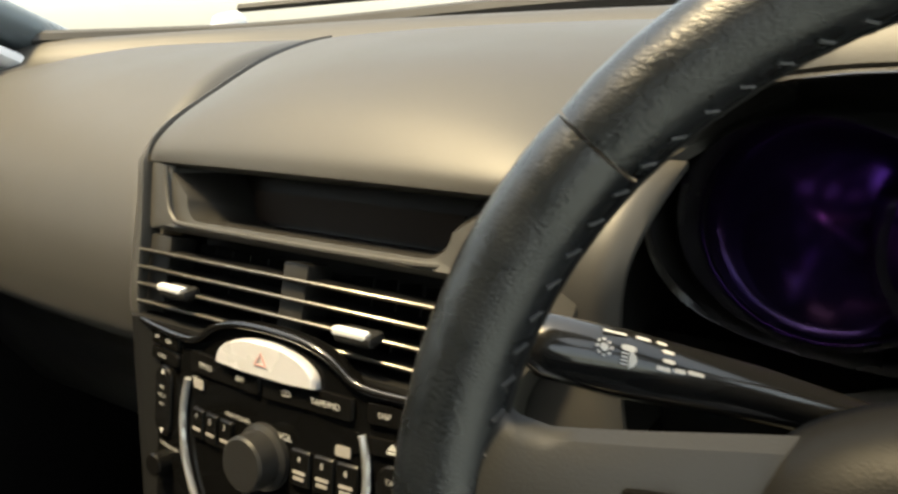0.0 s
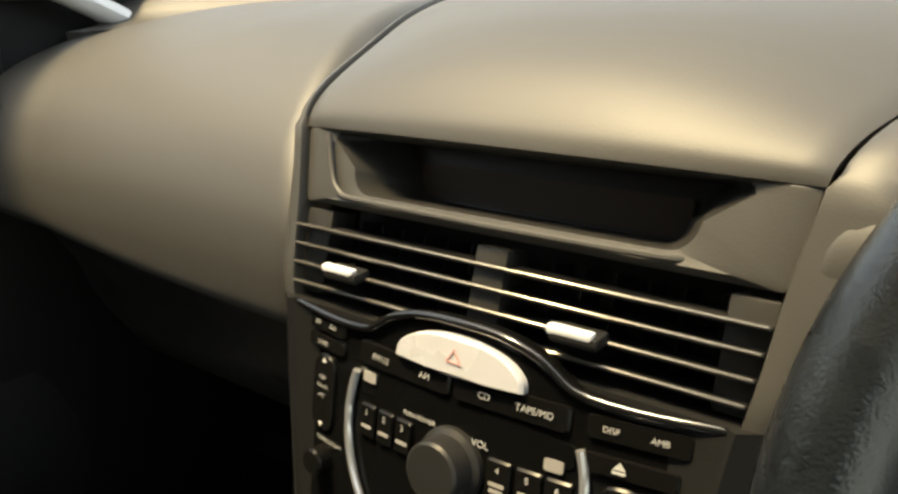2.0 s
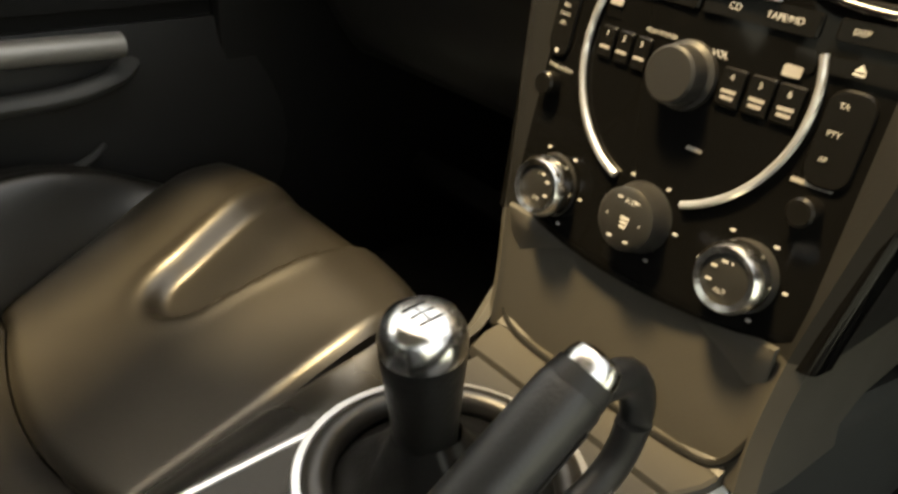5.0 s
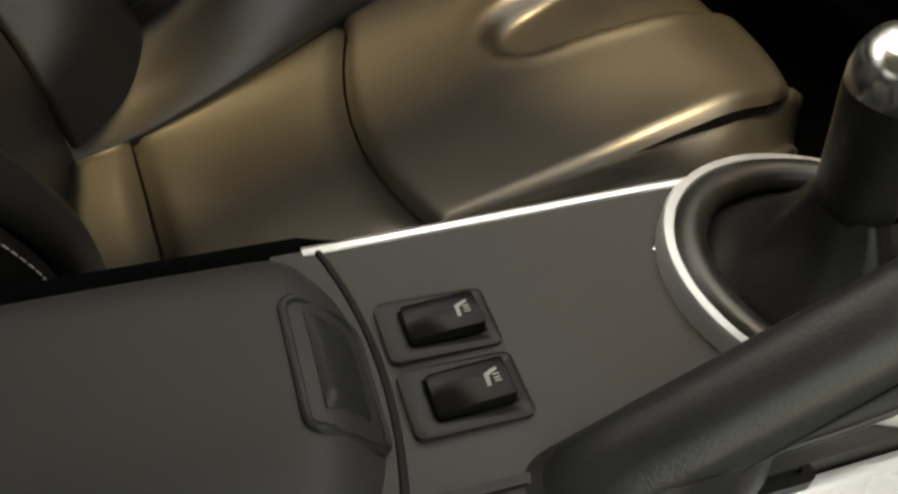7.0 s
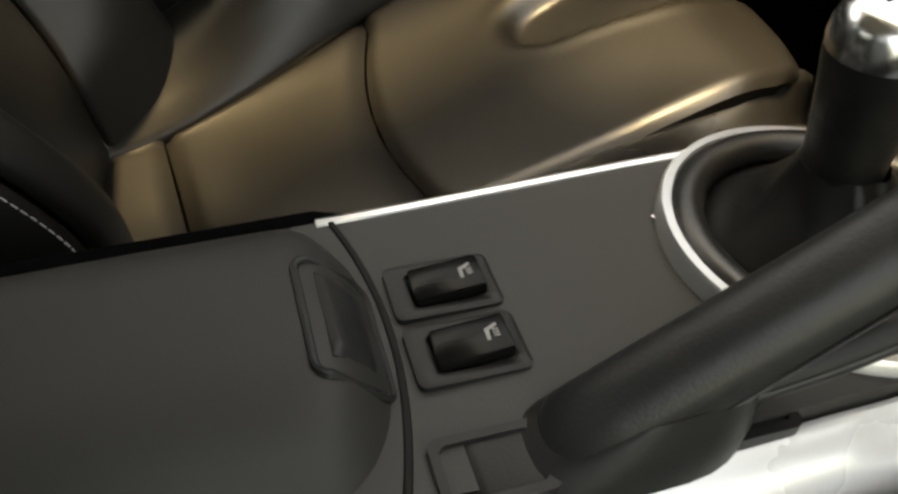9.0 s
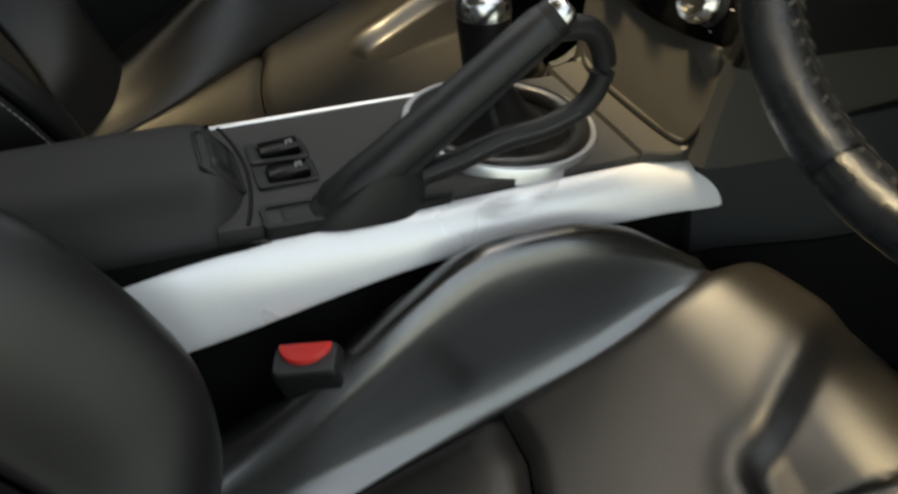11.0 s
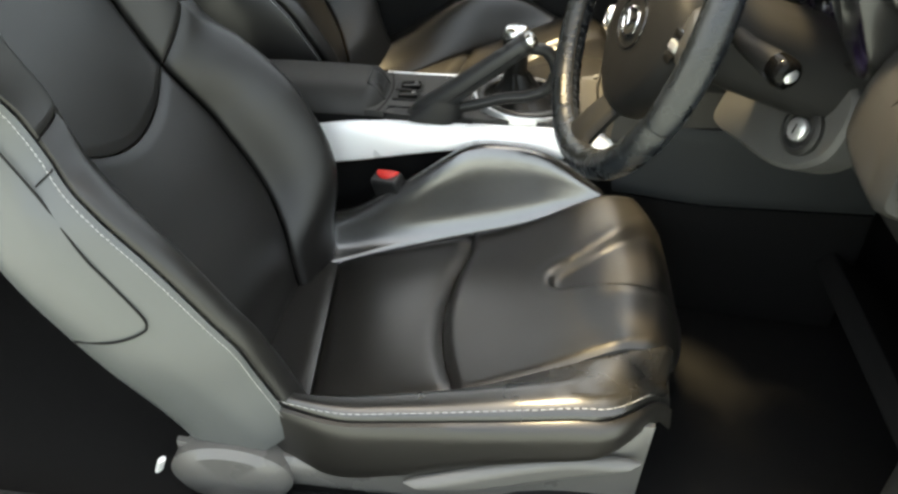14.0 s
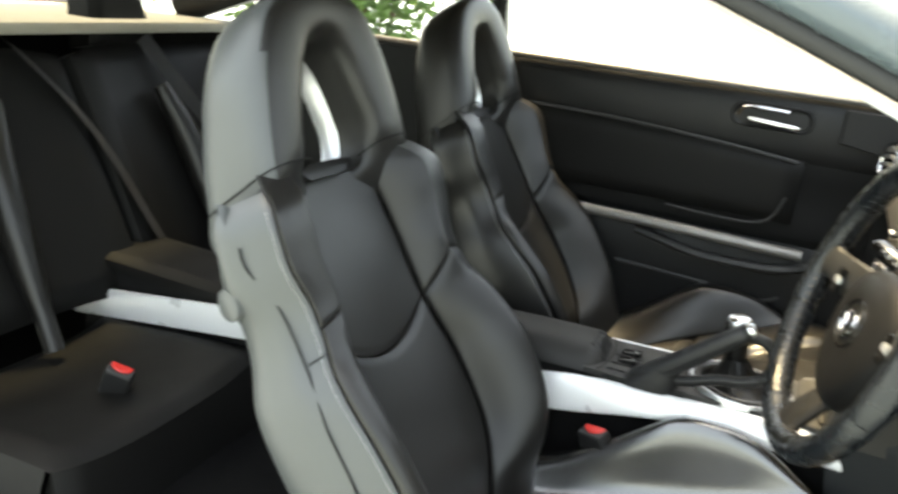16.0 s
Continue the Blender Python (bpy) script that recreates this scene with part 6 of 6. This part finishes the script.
        return back(-w * (EDGE_S(t) - 0.020), t, -BACK_O(t) - 0.012 * (1 - w ** 4))

    part("back_shell", pillow(shell, 20, 24, 0.02, 0.012, 0.02, face=(0, -1, 0)), M_BACKREST, ob, "rear shell of the backrest")

    # head restraint: a rounded arch round a three-cornered opening, leaning forward
    c, out, up = back_frame(0.90)
    hc = c - out * 0.034
    tilt = (up * 0.955 + out * 0.30).normalized()
    rim = [(0.0, -0.085), (0.11, -0.085), (0.180, -0.055), (0.200, 0.0), (0.192, 0.085), (0.168, 0.175), (0.112, 0.245), (0.0, 0.270)]
    gap = [(0.0, -0.002), (0.045, -0.002), (0.080, 0.012), (0.092, 0.055), (0.076, 0.105), (0.055, 0.150), (0.030, 0.182), (0.0, 0.192)]
    both = [p + q for p, q in zip(rim, gap)]
    loop_ = path_of(both + [(-a, b, -e, g) for a, b, e, g in both[-2::-1]])
    rows = []
    for k in range(56):
        a, b, e, g = loop_(k / 56)
        cx2, ch2, wx, wh = (a + e) / 2, (b + g) / 2, (a - e) / 2, (b - g) / 2
        thick = 0.060 - 0.010 * smooth(ch2 / 0.25) - 0.030 * (1 - smooth((ch2 + 0.03) / 0.05)) * (1 - smooth((abs(cx2) - 0.07) / 0.07))
        row = []
        for j in range(24):
            an = 2 * math.pi * j / 24
            ca, sa = math.copysign(abs(math.cos(an)) ** .62, math.cos(an)), math.copysign(abs(math.sin(an)) ** .62, math.sin(an))
            q = hc + tilt * (ch2 + wh * ca) + out * ((thick if sa > 0 else thick + 0.022) * sa - 0.014 - 0.022 * (1 - smooth((ch2 + 0.03) / 0.06)))
            row.append(at(cx2 + wx * ca, q.y, q.z))
        rows.append(row)
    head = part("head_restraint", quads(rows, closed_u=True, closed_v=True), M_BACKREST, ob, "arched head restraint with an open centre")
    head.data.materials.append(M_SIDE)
    # outward faces get the paler grey that stands for sky light
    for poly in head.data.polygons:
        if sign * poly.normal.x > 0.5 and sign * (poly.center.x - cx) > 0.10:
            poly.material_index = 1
    for sg in (-1, 1):
        ring = []
        for j in range(28):
            an = 2 * math.pi * j / 28
            ca, sa = math.copysign(abs(math.cos(an)) ** .62, math.cos(an)), math.copysign(abs(math.sin(an)) ** .62, math.sin(an))
            q = hc + tilt * (0.012 + 0.012 * sa) + out * ((0.0605 if sa > 0 else 0.0825) * sa - 0.014)
            ring.append(at(sg * (0.142 + 0.0595 * ca), q.y, q.z))
        part("seam", tube(ring, 0.0013, 6, closed=True), M_DARK, head, "dark seam round the foot of the arch")

    def throat(steps):
        rows = []
        for k, o in steps:
            row = []
            for j in range(48):
                e, g = loop_(j / 48)[2:]
                q = hc + tilt * (0.085 + (g - 0.085) * k) + out * o
                row.append(at(e * k, q.y, q.z))
            rows.append(row)
        return quads(rows, closed_u=True)

    part("throat", throat(((1.04, 0.010), (0.99, -0.004), (0.95, -0.034))), M_BACKREST, head, "black leather inside of the arch")
    part("liner", throat(((0.95, -0.034), (0.84, -0.046), (0.80, -0.060), (0.95, -0.066), (1.16, -0.062))), M_SILVER, head, "silver three-cornered liner")
    based(ob, (cx, dy, 0.20))
    for side in (-1, 1):
        b = part("seat_rail", box((cx + side * 0.20, dy - 0.05, 0.215), (0.05, 0.50, 0.05), 0.008), M_DARK, ob)
        b.matrix_parent_inverse = Matrix.Translation(-Vector((cx, dy, 0.20)))
    return ob


front_seat(0.385, 0.0, 1, 0.486, 0.418, -0.045, 0.034, (0.62, 0.27), False, 0.0, 0.0, "black leather driver's sports seat with worn outer bolster")
front_seat(-0.385, -0.062, -1, 0.424, 0.475, 0.045, 0.050, (0.30, 0.36), True, 0.016, 0.040, "black leather passenger sports seat")


def buckle(x, y, z, lean, turn, label):
    """A belt buckle: black body with red release and a stalk."""
    ob = thing("belt_buckle", label, "seat belt buckle", "belt buckles")
    rot = Matrix.Rotation(radians(turn), 3, "Z") @ Matrix.Rotation(radians(lean), 3, "X") @ Matrix.Rotation(radians(14), 3, "Y")
    up = rot @ Vector((0, 0, 1))
    c = Vector((x, y, z))
    part("body", box(c - up * 0.050, (0.030, 0.054, 0.098), 0.006, 3, rot=rot), M_BLACK, ob, "black buckle body")

    def face(a, b, out):
        return c + rot @ Vector((b, a, out))

    red = [(0.0215 * math.cos(k), -0.007 + 0.0175 * math.sin(k)) for k in [math.pi * j / 16 for j in range(17)]]
    red = [(a, max(-0.0105, b - 0.0035)) for a, b in red] + [(-0.0205, -0.0105)] + [(0.0205, -0.0105)]
    part("button", slab(red, lambda a, b, o: face(a, b, 0.0045 + o), 0.008, 0.0018), M_RED, ob, "red release button")
    part("lip", slab(rounded(0.050, 0.027, 0.006, 4), lambda a, b, o: face(a, b, 0.0002 + o), 0.003, 0.0012), M_TRIM, ob, "worn grey edge round the slot")
    part("stalk", box(c - up * 0.10, (0.014, 0.026, 0.08), 0.004, 2, rot=rot), M_DARK, ob)
    return based(ob, c - up * 0.14)


buckle(0.138, -0.184, 0.410, 14, -26, "black belt buckle with red button beside the driver's seat")
buckle(-0.112, -0.224, 0.432, 22, 0, "black belt buckle with red button beside the passenger seat")

# ---- rear seats ----
def rear_seat(cx, s, label):
    ob = thing("back_seat", label, "car seat", "rear seats")

    def cushion(u, v):
        x = cx + (2 * u - 1) * 0.262
        y = -1.36 + 0.50 * v
        return (x, y, 0.285 + 0.030 * smooth(v * 1.3) - 0.16 * smooth((v - .86) / .14) ** 1.6 + 0.03 * abs(2 * u - 1) ** 3)

    part("cushion", pillow(cushion, 20, 20, 0.03, 0.02, 0.16), M_REAR, ob, "black leather rear cushion")

    def back(u, v):
        x = cx + (2 * u - 1) * 0.335
        return (x, -1.33 - 0.27 * v + 0.05 * abs(2 * u - 1) ** 4, 0.36 + 0.535 * v - 0.02 * (2 * u - 1) ** 4 * v)

    part("backrest", pillow(back, 20, 20, 0.03, 0.02, 0.08, face=(0, 1, 0.3)), M_REAR, ob, "black leather rear backrest")
    ridge_f = path_of([(cx - s * 0.115, -1.505, 0.79), (cx - s * 0.075, -1.44, 0.65), (cx - s * 0.062, -1.36, 0.48), (cx - s * 0.050, -1.275, 0.31)])
    part("back_bolster", tube(sampled(ridge_f, 24), 0.036, 14, up=(1, 0, 0), radii=[0.020 + 0.016 * math.sin(math.pi * min(1, k / 20)) for k in range(25)]), M_BACKREST, ob, "rounded bolster of the rear backrest")
    part("head_restraint", pillow(lambda u, v: (cx - s * 0.125 + (2 * u - 1) * (0.112 - 0.03 * v), -1.60 - 0.035 * v, 0.885 + 0.145 * v), 16, 12, 0.03, 0.02, 0.09, face=(0, 1, 0)), M_REAR, ob, "black rear head restraint")
    return based(ob, (cx, -1.2, 0.2))


rear_seat(0.36, 1, "black leather rear seat behind the driver")
rear_seat(-0.36, -1, "black leather rear seat behind the passenger")
rc = thing("rear_console", "black rear console with a silver trim bar", "console")
part("box", box((0, -1.16, 0.33), (0.18, 0.56, 0.22), 0.02, 3), M_DARK, rc)
part("pad", pillow(lambda u, v: ((2 * u - 1) * 0.10, -1.55 + 0.62 * v, 0.455 - 0.01 * v), 10, 14, 0.02, 0.012, 0.03), M_REAR, rc, "padded console top")
part("trim_bar", box((0.106, -1.14, 0.364), (0.014, 0.62, 0.070), 0.006, 2, rot=Matrix.Rotation(radians(7.7), 3, "X")), M_ALU, rc, "silver trim bar")
based(rc, (0, -1.2, 0.2))
buckle(0.365, -1.04, 0.362, -20, 25, "black rear belt buckle with red button")


def strap(name, pts, label, side):
    """A flat belt strap through points."""
    ob = []
    f = path_of(pts)
    rows = []
    for k in range(31):
        p = Vector(f(k / 30))
        rows.append([p - Vector(side) * 0.023, p + Vector(side) * 0.023])
    bm = quads(rows)
    bmesh.ops.solidify(bm, geom=list(bm.faces), thickness=0.0015)
    return single("seat_belt", bm, M_BELT, label, "seat belt", "belts")


strap("seat_belt", [(0.16, -1.585, 0.915), (0.118, -1.555, 0.870), (0.006, -1.465, 0.70), (-0.072, -1.335, 0.445)], "grey webbing belt across the rear backrest", (0.85, 0.0, 0.5))
strap("seat_belt", [(-0.25, -1.57, 0.905), (-0.32, -1.505, 0.78), (-0.39, -1.455, 0.68), (-0.48, -1.38, 0.54)], "grey webbing belt across the other rear backrest", (0.85, 0.0, -0.5))
strap("seat_belt", [(-0.625, -0.80, 1.10), (-0.635, -0.78, 0.85), (-0.64, -0.74, 0.55), (-0.64, -0.66, 0.27)], "grey webbing belt hanging beside the passenger seat", (0.0, 1.0, 0.0))
